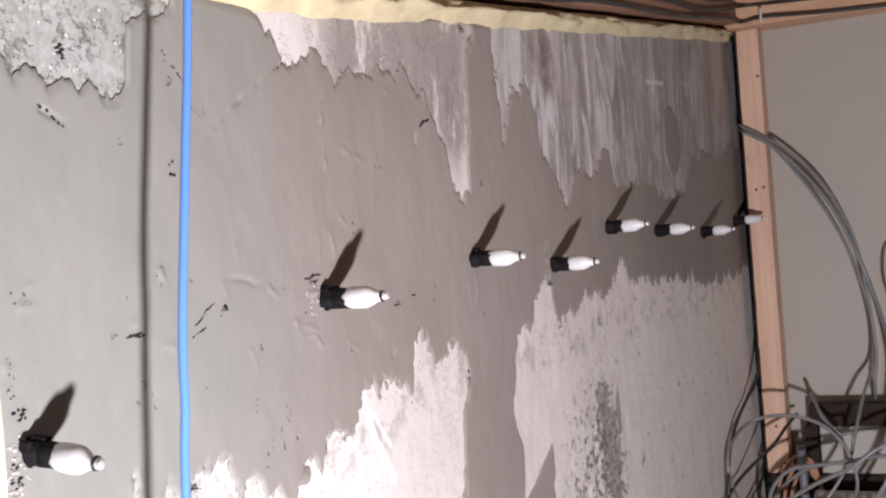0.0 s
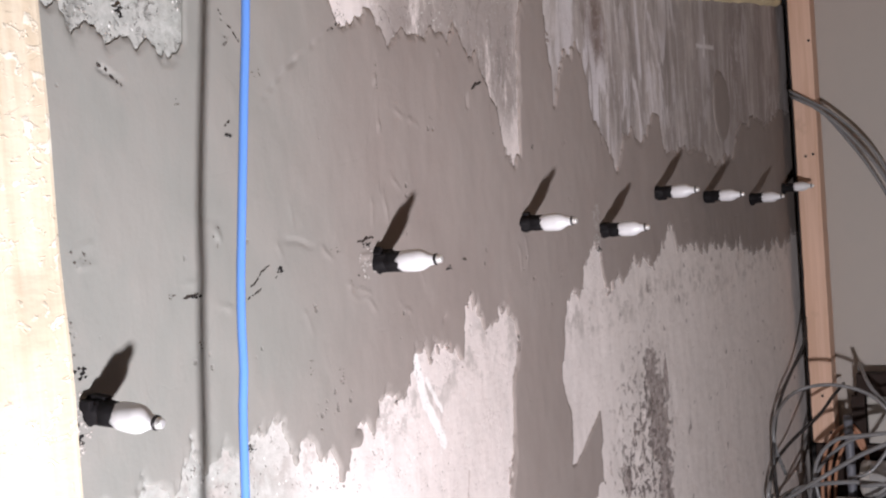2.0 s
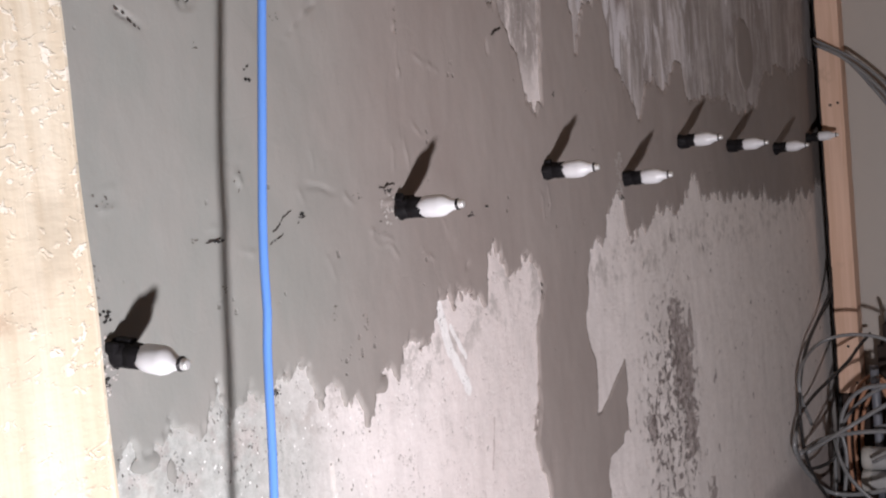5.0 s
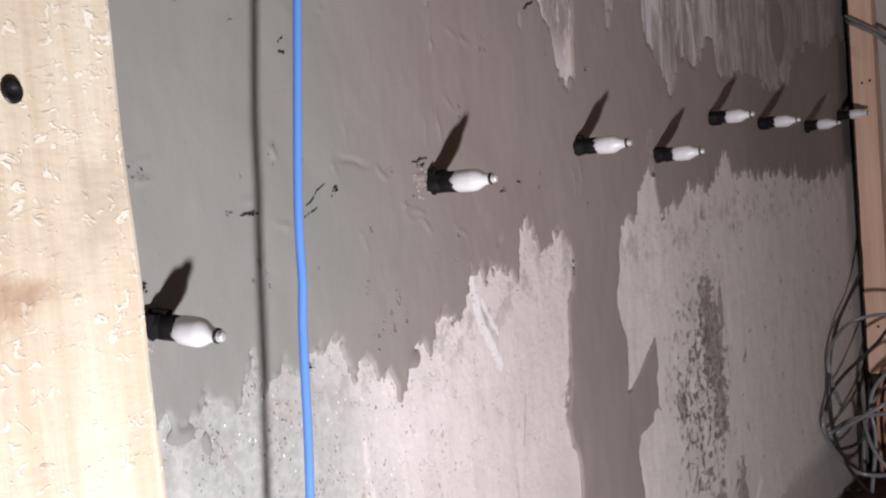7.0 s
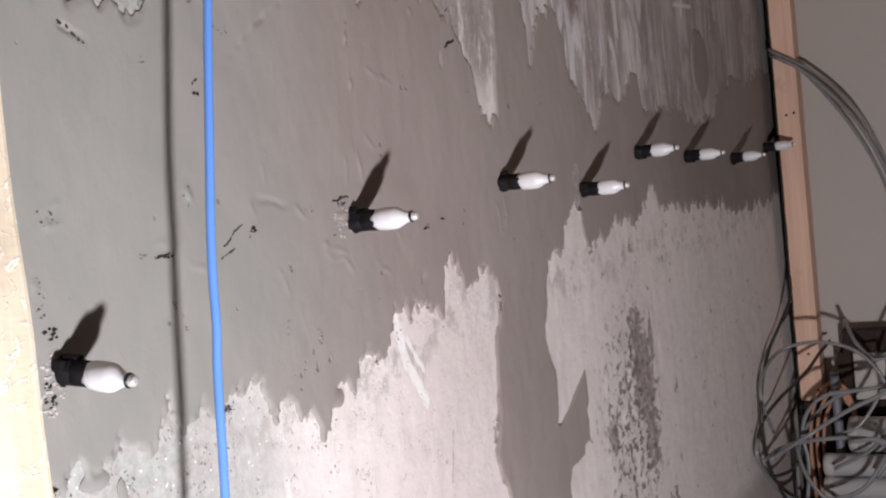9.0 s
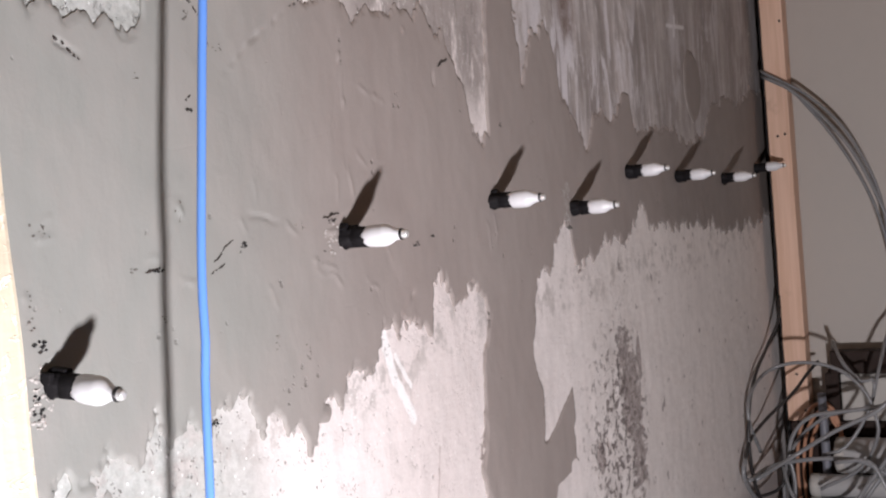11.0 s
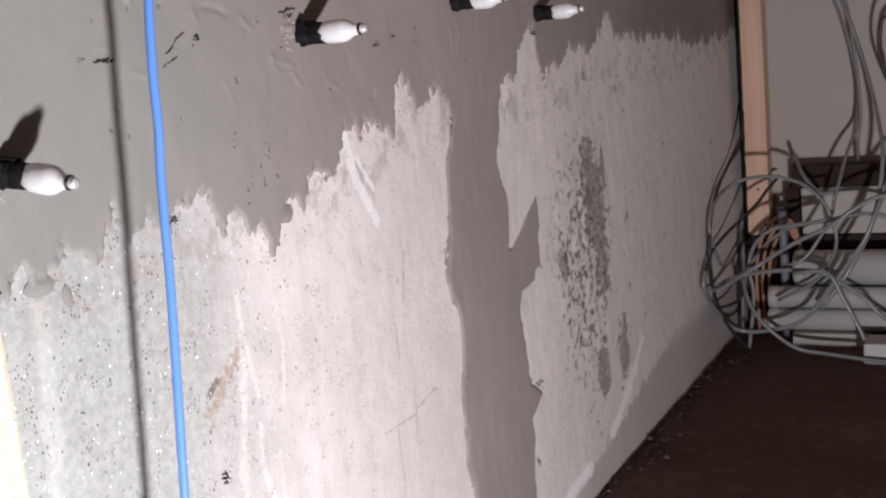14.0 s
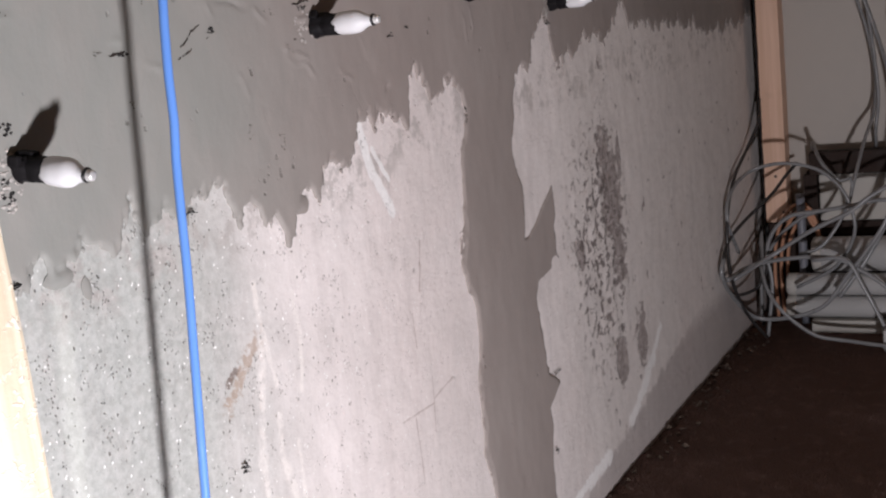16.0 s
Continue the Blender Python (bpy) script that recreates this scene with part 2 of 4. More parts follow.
    chips = mul(g.step(g.cells(250.0, (1.0, 1.0, 0.75)), 0.14, 0.23, 1.0, 0.0), g.step(g.noise(70.0, 4, 0.7, (1.0, 1.3, 1.1)), 0.53, 0.58))
    col = g.mix(mul(mul(chips, west), 0.95), col, (0.92, 0.92, 0.90))
    col = g.mix(mul(0.30, cool), col, g.mix(g.step(grit, 0.35, 0.65), (0.16, 0.16, 0.16), (0.84, 0.84, 0.84)), "SOFT_LIGHT")
    col = g.mix(0.16, col, g.mix(fine, (0.22, 0.22, 0.22), (0.82, 0.82, 0.82)), "SOFT_LIGHT")
    h = add(mul(mid, 0.7), mul(fine, 0.14))
    h = sub(h, mul(dots, 0.9))
    h = sub(h, mul(rind, mul(crumbly, 0.5)))
    h = sub(h, mul(lows, 0.9))
    h = sub(h, mul(core, add(0.5, mul(flake, 0.9))))
    h = add(h, mul(streak, add(0.05, mul(upper, 0.28))))
    return g.done(col, g.step(fine, 0.3, 0.7, 0.55, 0.85), g.bump(h, 0.75, 0.0028), spec=0.35)


def make_mortar():
    g = Graph("trowelled_mortar")
    big = g.noise(4.0, 5, 0.6)
    mid = g.noise(22.0, 5, 0.6, (1.0, 1.0, 0.6))
    fine = g.noise(420.0, 3, 0.6)
    col = g.mix(big, (0.258, 0.219, 0.203), (0.318, 0.272, 0.252))
    # camera's greenish colour cast painted into the mortar's west end
    green = g.step(g.math("ADD", g.x, g.math("MULTIPLY", big, 0.25)), 0.82, 1.14, 1.0, 0.0)
    col = g.mix(g.math("MULTIPLY", green, 0.92), col, (0.262, 0.268, 0.250))
    col = g.mix(g.math("MULTIPLY", g.step(mid, 0.40, 0.62), 0.22), col, (0.335, 0.298, 0.276))
    # darker mortar towards the far end
    far_tone = g.step(g.math("ADD", g.x, g.math("MULTIPLY", mid, 0.3)), 1.75, 2.05)
    col = g.mix(g.math("MULTIPLY", far_tone, 0.45), col, (0.165, 0.142, 0.131))
    cloud = g.step(g.noise(2.6, 4, 0.55), 0.40, 0.64)
    col = g.mix(g.math("MULTIPLY", cloud, 0.30), col, (0.345, 0.305, 0.285))
    dots = g.math("MULTIPLY", g.step(g.cells(110.0), 0.16, 0.27, 1.0, 0.0), g.step(g.noise(17.0, 5, 0.65), 0.60, 0.64))
    col = g.mix(g.math("MULTIPLY", dots, 0.40), col, (0.10, 0.085, 0.078))
    swirl = g.noise(9.0, 3, 0.5, (1.0, 1.0, 0.8), 1.4)
    lap = g.step(g.math("ABSOLUTE", g.math("SUBTRACT", swirl, 0.5)), 0.0, 0.02)
    h = g.math("ADD", g.math("MULTIPLY", mid, 0.7), g.math("MULTIPLY", fine, 0.06))
    h = g.math("ADD", h, g.math("MULTIPLY", lap, g.step(g.noise(5.0, 3), 0.48, 0.66, 0.0, 0.05)))
    h = g.math("SUBTRACT", h, g.math("MULTIPLY", dots, 0.5))
    return g.done(col, g.step(mid, 0.3, 0.7, 0.60, 0.78), g.bump(h, 0.5, 0.0035), spec=0.35)


def make_pine(name, light, dark, flakes=0.0, along="z"):
    g = Graph(name)
    stretch = {"z": (90.0, 90.0, 3.5), "y": (90.0, 3.5, 90.0), "x": (3.5, 90.0, 90.0)}[along]
    grain = g.noise(1.0, 6, 0.6, stretch, 0.4)
    wide = g.noise(1.0, 3, 0.5, tuple(v * 0.25 for v in stretch), 1.2)
    col = g.mix(g.step(grain, 0.35, 0.65), light, dark)
    col = g.mix(g.math("MULTIPLY", g.step(wide, 0.5, 0.66), 0.35), col, dark)
    blot = g.step(g.noise(14.0, 4, 0.6), 0.58, 0.72)
    col = g.mix(g.math("MULTIPLY", blot, 0.4), col, tuple(c * 0.62 for c in dark))
    h = grain
    if flakes:
        f = g.math("MULTIPLY", g.step(g.noise(1.0, 4, 0.65, (150.0, 150.0, 210.0), 0.8), 0.57, 0.61), g.step(g.noise(26.0, 4, 0.6), 0.40, 0.52))
        col = g.mix(g.math("MULTIPLY", f, flakes), col, (0.92, 0.89, 0.82))
        knot = g.oval(-0.012, 0.595, 0.020, 0.012, g.noise(70.0, 4, 0.7), 2.0, 0.7)
        col = g.mix(g.math("MULTIPLY", knot, 0.55), col, (0.34, 0.17, 0.09))
        rough_saw = g.noise(1.0, 4, 0.6, (120.0, 120.0, 260.0))
        h = g.math("ADD", h, g.math("ADD", g.math("MULTIPLY", f, 1.6), g.math("MULTIPLY", rough_saw, 0.55)))
    return g.done(col, 0.62, g.bump(h, 0.45, 0.0012), spec=0.4)


def make_plain(name, color, rough=0.5, vary=0.15, scale=60.0, metal=0.0, bump=0.2, spec=0.5):
    g = Graph(name)
    n = g.noise(scale, 5, 0.6)
    n2 = g.noise(scale * 0.12, 3, 0.5)
    col = g.mix(n, tuple(c * (1 - vary) for c in color), tuple(min(1.0, c * (1 + vary)) for c in color))
    col = g.mix(g.math("MULTIPLY", g.step(n2, 0.5, 0.7), vary), col, tuple(c * 0.6 for c in color))
    return g.done(col, g.step(n, 0.3, 0.7, rough * 0.85, min(1.0, rough * 1.15)), g.bump(n, bump, 0.0008), metal, spec)


def make_carpet(name, a, b):
    g = Graph(name)
    n = g.noise(380.0, 3, 0.7)
    m = g.noise(30.0, 5, 0.65)
    col = g.mix(n, a, b)
    col = g.mix(g.math("MULTIPLY", g.step(m, 0.50, 0.72), 0.35), col, tuple(min(1.0, c * 1.5) for c in b))
    return g.done(col, 0.95, g.bump(g.math("ADD", n, m), 0.9, 0.004), spec=0.1)


CONCRETE = make_concrete()
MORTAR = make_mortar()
PINE_NEAR = make_pine("rough_sawn_pine", (0.71, 0.635, 0.51), (0.60, 0.505, 0.375), 0.48)
PINE_FAR = make_pine("planed_pine", (0.70, 0.475, 0.36), (0.60, 0.385, 0.275), 0.0)
PINE_RAIL = make_pine("pine_rail", (0.68, 0.44, 0.29), (0.54, 0.32, 0.20), 0.0, "y")
SILL_WOOD = make_pine("reddish_sill_timber", (0.36, 0.20, 0.13), (0.23, 0.12, 0.08), 0.0, "x")
CEIL_WOOD = make_pine("ceiling_boards", (0.58, 0.43, 0.29), (0.42, 0.30, 0.20), 0.0, "x")
FOAM = make_plain("yellow_foam", (0.64, 0.54, 0.35), 0.8, 0.32, 70.0, bump=0.8, spec=0.2)
PAINT = make_plain("beige_paint", (0.41, 0.376, 0.345), 0.65, 0.05, 25.0, bump=0.15, spec=0.3)
PLASTER = make_plain("grey_plaster", (0.18, 0.165, 0.15), 0.8, 0.12, 18.0)
BLUE = make_plain("blue_cable_sheath", (0.12, 0.27, 0.68), 0.22, 0.04, 60.0, bump=0.03)
GREY = make_plain("grey_cable_sheath", (0.20, 0.20, 0.205), 0.30, 0.10, 50.0, bump=0.05)
DARK = make_plain("black_cable_sheath", (0.025, 0.022, 0.022), 0.45, 0.1, 50.0, bump=0.05)
CREAM = make_plain("cream_cable_sheath", (0.62, 0.60, 0.54), 0.45, 0.06, 50.0, bump=0.05)
COPPER = make_plain("orange_cable_sheath", (0.40, 0.20, 0.12), 0.55, 0.12, 50.0, bump=0.05)
RUBBER = make_plain("black_rubber", (0.008, 0.007, 0.008), 0.72, 0.25, 160.0, bump=0.6, spec=0.16)
NYLON = make_plain("white_nylon", (0.66, 0.655, 0.67), 0.36, 0.03, 60.0, bump=0.03)
STEEL = make_plain("zinc_steel", (0.72, 0.71, 0.70), 0.38, 0.12, 120.0, 0.55, 0.1)
BLACK_STEEL = make_plain("black_phosphate_steel", (0.03, 0.028, 0.03), 0.38, 0.2, 200.0, 0.6, 0.2)
BROWN_METAL = make_plain("dark_brown_metal", (0.028, 0.018, 0.015), 0.75, 0.2, 40.0, 0.0, 0.2, 0.2)
WHITE_PVC = make_plain("white_plastic", (0.42, 0.415, 0.41), 0.38, 0.06, 20.0, bump=0.05)
WHITE_BOARD = make_plain("dusty_white_board", (0.42, 0.40, 0.37), 0.7, 0.12, 30.0, bump=0.3)
GREY_PLASTIC = make_plain("grey_plastic", (0.15, 0.155, 0.18), 0.5, 0.1, 40.0)
# flat black that stands for the dark of gaps and holes
GAP_BLACK = make_plain("gap_and_hole_black", (0.012, 0.011, 0.011), 0.9, 0.2, 90.0)
PALE_EDGE = make_plain("worn_backing", (0.22, 0.165, 0.13), 0.9, 0.35, 60.0, bump=0.8, spec=0.1)
CRACK = make_plain("crack_shade", (0.045, 0.036, 0.032), 0.9, 0.3, 200.0, spec=0.1)
PIT = make_plain("pit_shade", (0.115, 0.098, 0.088), 0.9, 0.3, 200.0, spec=0.1)
CRUMB = make_plain("mortar_crumbs", (0.10, 0.075, 0.06), 0.9, 0.4, 70.0, spec=0.2)
PALE_MORTAR = make_plain("pale_mortar", (0.44, 0.41, 0.385), 0.85, 0.3, 90.0, bump=0.8, spec=0.2)
CARPET = make_carpet("brown_carpet", (0.100, 0.064, 0.056), (0.19, 0.125, 0.108))
CARPET_NEAR = make_carpet("brown_carpet_low", (0.085, 0.046, 0.036), (0.20, 0.112, 0.090))


# ---- mesh tools ----
def link_mesh(name, verts, faces, material, parent=None, smooth=False):
    me = bpy.data.meshes.new(name)
    me.from_pydata([tuple(v) for v in verts], [], [tuple(f) for f in faces])
    me.materials.append(material)
    if smooth:
        me.polygons.foreach_set("use_smooth", [True] * len(me.polygons))
    me.update()
    ob = new(name, me)
    ob.parent = parent
    return ob


def part(name, bm, material, parent=None, label="", smooth=False):
    me = bpy.data.meshes.new(name)
    bm.to_mesh(me)
    bm.free()
    me.materials.append(material)
    if smooth:
        me.polygons.foreach_set("use_smooth", [True] * len(me.polygons))
    ob = new(name, me)
    ob.parent = parent
    if label:
        ob["label"] = label
    return ob


def block(lo, hi, bevel=0.0, cuts=0, rough=0.0, seed=0):
    """A bevelled box, cut along its longest side and made slightly uneven."""
    bm = bmesh.new()
    bmesh.ops.create_cube(bm, size=1)
    size = Vector(hi) - Vector(lo)
    mid = (Vector(hi) + Vector(lo)) / 2
    for v in bm.verts:
        v.co = Vector(a * b for a, b in zip(v.co, size)) + mid
    if bevel:
        bmesh.ops.bevel(bm, geom=bm.edges[:], offset=bevel, segments=2, affect="EDGES", profile=0.6)
    if cuts:
        axis = max(range(3), key=lambda i: size[i])
        for k in range(1, cuts):
            p = Vector(lo)
            p[axis] += size[axis] * k / cuts
            n = Vector((0, 0, 0))
            n[axis] = 1
            bmesh.ops.bisect_plane(bm, geom=bm.verts[:] + bm.edges[:] + bm.faces[:], plane_co=p, plane_no=n)
        for v in bm.verts:
            v.co += noise.noise_vector(v.co * 23 + Vector((seed, 0, 0))) * rough
    return bm


def smooth_path(points, step):
    """Points along a Catmull-Rom curve, about step apart."""
    P = [Vector(p) for p in points]
    P = [2 * P[0] - P[1]] + P + [2 * P[-1] - P[-2]]
    out = []
    for a, b, c, d in zip(P, P[1:], P[2:], P[3:]):
        n = max(2, int((c - b).length / step))
        for k in range(n):
            t = k / n
            out.append(0.5 * ((2 * b) + (c - a) * t + (2 * a - 5 * b + 4 * c - d) * t * t + (3 * b - a - 3 * c + d) * t ** 3))
    out.append(P[-2])
    return out


def tube(name, points, radius, material, parent=None, step=0.012, sides=10, flat=1.0):
    path = smooth_path(points, step)
    verts, faces = [], []
    side = None
    for i, p in enumerate(path):
        ahead = (path[min(i + 1, len(path) - 1)] - path[max(i - 1, 0)]).normalized()
        if side is None:
            side = ahead.orthogonal().normalized()
        side = (side - ahead * side.dot(ahead)).normalized()
        up = ahead.cross(side)
        for k in range(sides):
            a = 2 * math.pi * k / sides
            verts.append(p + radius * (math.cos(a) * side + flat * math.sin(a) * up))
    for i in range(len(path) - 1):
        for k in range(sides):
            j = (k + 1) % sides
            faces.append((i * sides + k, i * sides + j, (i + 1) * sides + j, (i + 1) * sides + k))
    faces.append(tuple(range(sides - 1, -1, -1)))
    faces.append(tuple(range((len(path) - 1) * sides, len(path) * sides)))
    return link_mesh(name, verts, faces, material, parent, True)


def lathe(profile, sides=28, wobble=0.0, seed=0):
    """A solid turned round the y axis, out of (way along -y, radius)."""
    bm = bmesh.new()
    rings = []
    for s, r in profile:
        ring = []
        for k in range(sides):
            a = 2 * math.pi * k / sides
            q = r * (1 + wobble * noise.noise(Vector((math.cos(a) * 2 + seed, math.sin(a) * 2, s * 180))))
            ring.append(bm.verts.new((q * math.cos(a), -s, q * math.sin(a))))
        rings.append(ring)
    for a, b in zip(rings, rings[1:]):
        for k in range(sides):
            j = (k + 1) % sides
            bm.faces.new((a[k], a[j], b[j], b[k]))
    bm.faces.new(rings[0][::-1])
    bm.faces.new(rings[-1])
    bmesh.ops.recalc_face_normals(bm, faces=bm.faces[:])
    return bm


TABLE = np.random.RandomState(4).rand(256, 256)


def rough2(x, z):
    """Smooth value noise from -1 to 1 on the plane."""
    xi, zi = np.floor(x).astype(int), np.floor(z).astype(int)
    fx, fz = x - xi, z - zi
    fx, fz = fx * fx * (3 - 2 * fx), fz * fz * (3 - 2 * fz)
    t = lambda a, b: TABLE[a % 256, b % 256]
    v = (t(xi, zi) * (1 - fx) + t(xi + 1, zi) * fx) * (1 - fz) + (t(xi, zi + 1) * (1 - fx) + t(xi + 1, zi + 1) * fx) * fz
    return 2 * v - 1


# ---- the wall and its mortar ----
WEST, EAST, SOUTH, CEILING = -1.3, 2.48, -1.9, 1.42


def wall_top(x):
    return 0.822 + 0.1315 * np.maximum(0, x - 0.85)


def profile(text):
    return np.array([[float(v) for v in p.split(",")] for p in text.split()]).T


TOP_EDGE = profile(
    "0.4,0.755 0.609,0.754 0.616,0.743 0.625,0.747 0.633,0.745 0.642,0.739 0.661,0.744 0.677,0.747 0.683,0.739 0.689,0.737 0.701,0.740 0.709,0.754 0.711,0.786 0.730,0.798 0.743,0.799 0.755,0.805 0.770,0.86 "
    "0.795,0.83 0.809,0.822 0.843,0.817 0.862,0.810 0.874,0.801 0.886,0.785 0.904,0.786 0.926,0.801 0.939,0.797 0.944,0.787 0.965,0.782 0.985,0.792 1.005,0.796 1.020,0.790 1.040,0.799 1.061,0.795 1.080,0.806 "
    "1.098,0.793 1.117,0.781 1.123,0.764 1.146,0.752 1.155,0.737 1.167,0.692 1.204,0.702 1.208,0.75 1.285,0.80 1.292,0.790")
TOP_EDGE_EAST = profile(
    "1.300,0.752 1.319,0.794 1.337,0.812 1.368,0.820 1.386,0.810 1.393,0.787 1.405,0.760 1.440,0.720 1.465,0.704 1.484,0.690 1.513,0.724 1.548,0.740 1.580,0.728 1.626,0.757 1.657,0.774 1.671,0.724 1.770,0.717 1.862,0.732 "
    "1.889,0.712 1.965,0.710 2.045,0.722 2.072,0.768 2.097,0.778 2.122,0.767 2.189,0.800 2.266,0.785 2.326,0.801 2.414,0.825 2.5,0.82")
LOW_EDGE = profile(
    "0.4,0.48 0.591,0.481 0.597,0.471 0.608,0.474 0.623,0.478 0.629,0.467 0.644,0.473 0.648,0.481 0.681,0.472 0.688,0.490 0.713,0.486 0.733,0.493 0.755,0.488 "
    "0.777,0.505 0.793,0.493 0.802,0.476 0.817,0.482 0.827,0.466 0.847,0.464 0.858,0.448 0.890,0.485 0.903,0.472 0.920,0.496 0.948,0.486 0.970,0.526 "
    "0.990,0.513 1.027,0.528 1.054,0.514 1.065,0.559 1.098,0.540 1.120,0.538 1.146,0.549 1.161,0.535 1.175,0.515")
LOW_EDGE_EAST = profile(
    "1.29,0.509 1.302,0.539 1.347,0.560 1.392,0.602 1.404,0.602 1.413,0.582 1.424,0.549 1.473,0.552 1.517,0.570 1.572,0.575 1.593,0.566 1.659,0.597 1.688,0.616 "
    "1.709,0.592 1.816,0.580 1.910,0.587 1.976,0.583 2.159,0.567 2.337,0.570 2.5,0.593")
BAND_WEST = profile("0,1.185 0.08,1.164 0.175,1.144 0.255,1.149 0.316,1.156 0.371,1.136 0.477,1.156 0.515,1.175 0.70,1.205 0.814,1.213 0.881,1.234 1.05,1.25")
BAND_EAST = profile(
    "0,1.338 0.068,1.323 0.118,1.317 0.171,1.320 0.190,1.352 0.209,1.325 0.243,1.319 0.291,1.310 0.314,1.319 0.320,1.361 0.345,1.380 0.365,1.383 0.367,1.298 "
    "0.423,1.303 0.462,1.281 0.502,1.290 0.79,1.290 0.89,1.290 1.05,1.295")
DABS = ((0.650, 0.459, 0.005, 0.009), (0.628, 0.470, 0.013, 0.006), (1.986, 0.800, 0.046, 0.056), (0.872, 0.472, 0.012, 0.008))


def cover(x, z):
    """How far inside the mortar a place on the wall lies, in metres."""
    tooth = 0.010 * rough2(x * 75, z * 14) + 0.006 * rough2(x * 170 + 9, z * 40) + 0.0035 * rough2(x * 330, z * 150 + 5) + 0.0022 * rough2(x * 520 + 3, z * 380)
    jag = 0.005 * rough2(x * 60 + 40, z * 28) + 0.003 * rough2(x * 160, z * 90 + 7) + 0.0018 * rough2(x * 420, z * 300)
    top = np.where(x < 1.296, np.interp(x, *TOP_EDGE), np.interp(x, *TOP_EDGE_EAST)) + tooth * np.where(x < 1.1, 0.6, 1.0)
    low = np.where(x < 1.22, np.interp(x, *LOW_EDGE), np.interp(x, *LOW_EDGE_EAST)) + tooth * 1.1
    f = np.minimum(top - z, z - low)
    fringe = 0.0055 * rough2(x * 210 + 17, z * 150) + 0.0045 * rough2(x * 420, z * 330 + 31) + 0.003 * rough2(x * 640 + 5, z * 600)
    f = f + fringe * np.exp(-np.abs(f) / 0.014) * np.where(z > 0.65, 0.35, 1.0)
    band = np.minimum(x - np.interp(z, *BAND_WEST), np.interp(z, *BAND_EAST) - x) + jag
    f = np.maximum(f, band)
    for cx, cz, rx, rz in DABS:
        d = np.sqrt(((x - cx) / rx) ** 2 + ((z - cz) / rz) ** 2)
        f = np.maximum(f, (1 - d) * min(rx, rz) + 0.4 * jag)
    pocket = np.minimum(np.minimum(1.384 - x, x - (1.302 + 1.72 * (z - 0.366))), z - 0.33)
    return np.maximum(f, pocket + 0.9 * jag)


def wall_relief(x, z):
    r = 0.0012 * rough2(x * 6, z * 6) + 0.0003 * rough2(x * 30, z * 20) + 0.0002 * rough2(x * 90, z * 60)
    pit = np.exp(-(((x - 1.56) / 0.09) ** 2 + ((z - 0.34) / 0.13) ** 2))
    return 0.0015 + r + pit * 0.003 * np.maximum(0, rough2(x * 55, z * 45) + 0.2)


def build_wall():
    xs = np.concatenate((np.linspace(WEST, 0.5, 30)[:-1], np.linspace(0.5, EAST + 0.1, 420)))
    ss = np.linspace(0, 1, 190)
    X, S = np.meshgrid(xs, ss, indexing="ij")
    Z = -0.03 + S * (wall_top(X) + 0.03)
    Y = wall_relief(X, Z)
    nx, nz = X.shape
    verts = np.stack((X, Y, Z), -1).reshape(-1, 3).tolist()
    faces = [(i * nz + j, (i + 1) * nz + j, (i + 1) * nz + j + 1, i * nz + j + 1) for i in range(nx - 1) for j in range(nz - 1)]
    rim = [i * nz for i in range(nx)] + [(nx - 1) * nz + j for j in range(1, nz)] + [i * nz + nz - 1 for i in range(nx - 2, -1, -1)] + [j for j in range(nz - 2, 0, -1)]
    start = len(verts)
    verts += [(verts[i][0], 0.22, verts[i][2]) for i in rim]
    m = len(rim)
    faces += [(rim[k], start + k, start + (k + 1) % m, rim[(k + 1) % m]) for k in range(m)]
    faces.append(tuple(range(start, start + m)))
    ob = link_mesh("wall_north", verts, faces, CONCRETE, None, True)
    return tagged(ob, "old streaked concrete foundation wall with patched mortar", "wall", kind="structure")


# strokes on the coat: from x, z to x, z
TROWEL_RIDGES = ((0.807, 0.651, 0.816, 0.624), (0.925, 0.671, 0.931, 0.652), (0.933, 0.664, 0.940, 0.631), (0.917, 0.657, 0.915, 0.630), (0.764, 0.656, 0.775, 0.651), (0.789, 0.621, 0.798, 0.612),
                 (0.945, 0.569, 0.971, 0.558), (0.983, 0.591, 0.993, 0.579), (0.725, 0.585, 0.740, 0.578), (0.695, 0.599, 0.712, 0.596), (0.947, 0.674, 0.961, 0.655), (0.681, 0.591, 0.689, 0.595))
LAP_EDGES = ((0.879, 0.583, 0.916, 0.565), (0.890, 0.587, 0.909, 0.577), (0.870, 0.586, 0.890, 0.588), (0.844, 0.619, 0.861, 0.605), (0.814, 0.570, 0.830, 0.558), (1.183, 0.610, 1.191, 0.579),
             (1.201, 0.615, 1.206, 0.581), (0.606, 0.622, 0.623, 0.626), (0.608, 0.614, 0.626, 0.616), (0.961, 0.729, 0.976, 0.719), (0.980, 0.717, 1.000, 0.710))
BEADS = ((0.939, 0.764, 0.935, 0.749), (0.935, 0.749, 0.932, 0.736), (1.043, 0.788, 1.046, 0.778), (0.725, 0.632, 0.729, 0.623), (0.896, 0.608, 0.911, 0.609), (0.937, 0.732, 0.933, 0.703), (0.598, 0.586, 0.600, 0.567), (0.724, 0.640, 0.735, 0.655))
CREASES = ((0.885, 0.785, 0.841, 0.759), (0.841, 0.759, 0.812, 0.742), (0.812, 0.742, 0.790, 0.724), (0.790, 0.724, 0.780, 0.711), (0.632, 0.728, 0.651, 0.716), (1.019, 0.543, 1.032, 0.562), (1.092, 0.748, 1.092, 0.733), (0.798, 0.624, 0.837, 0.619))


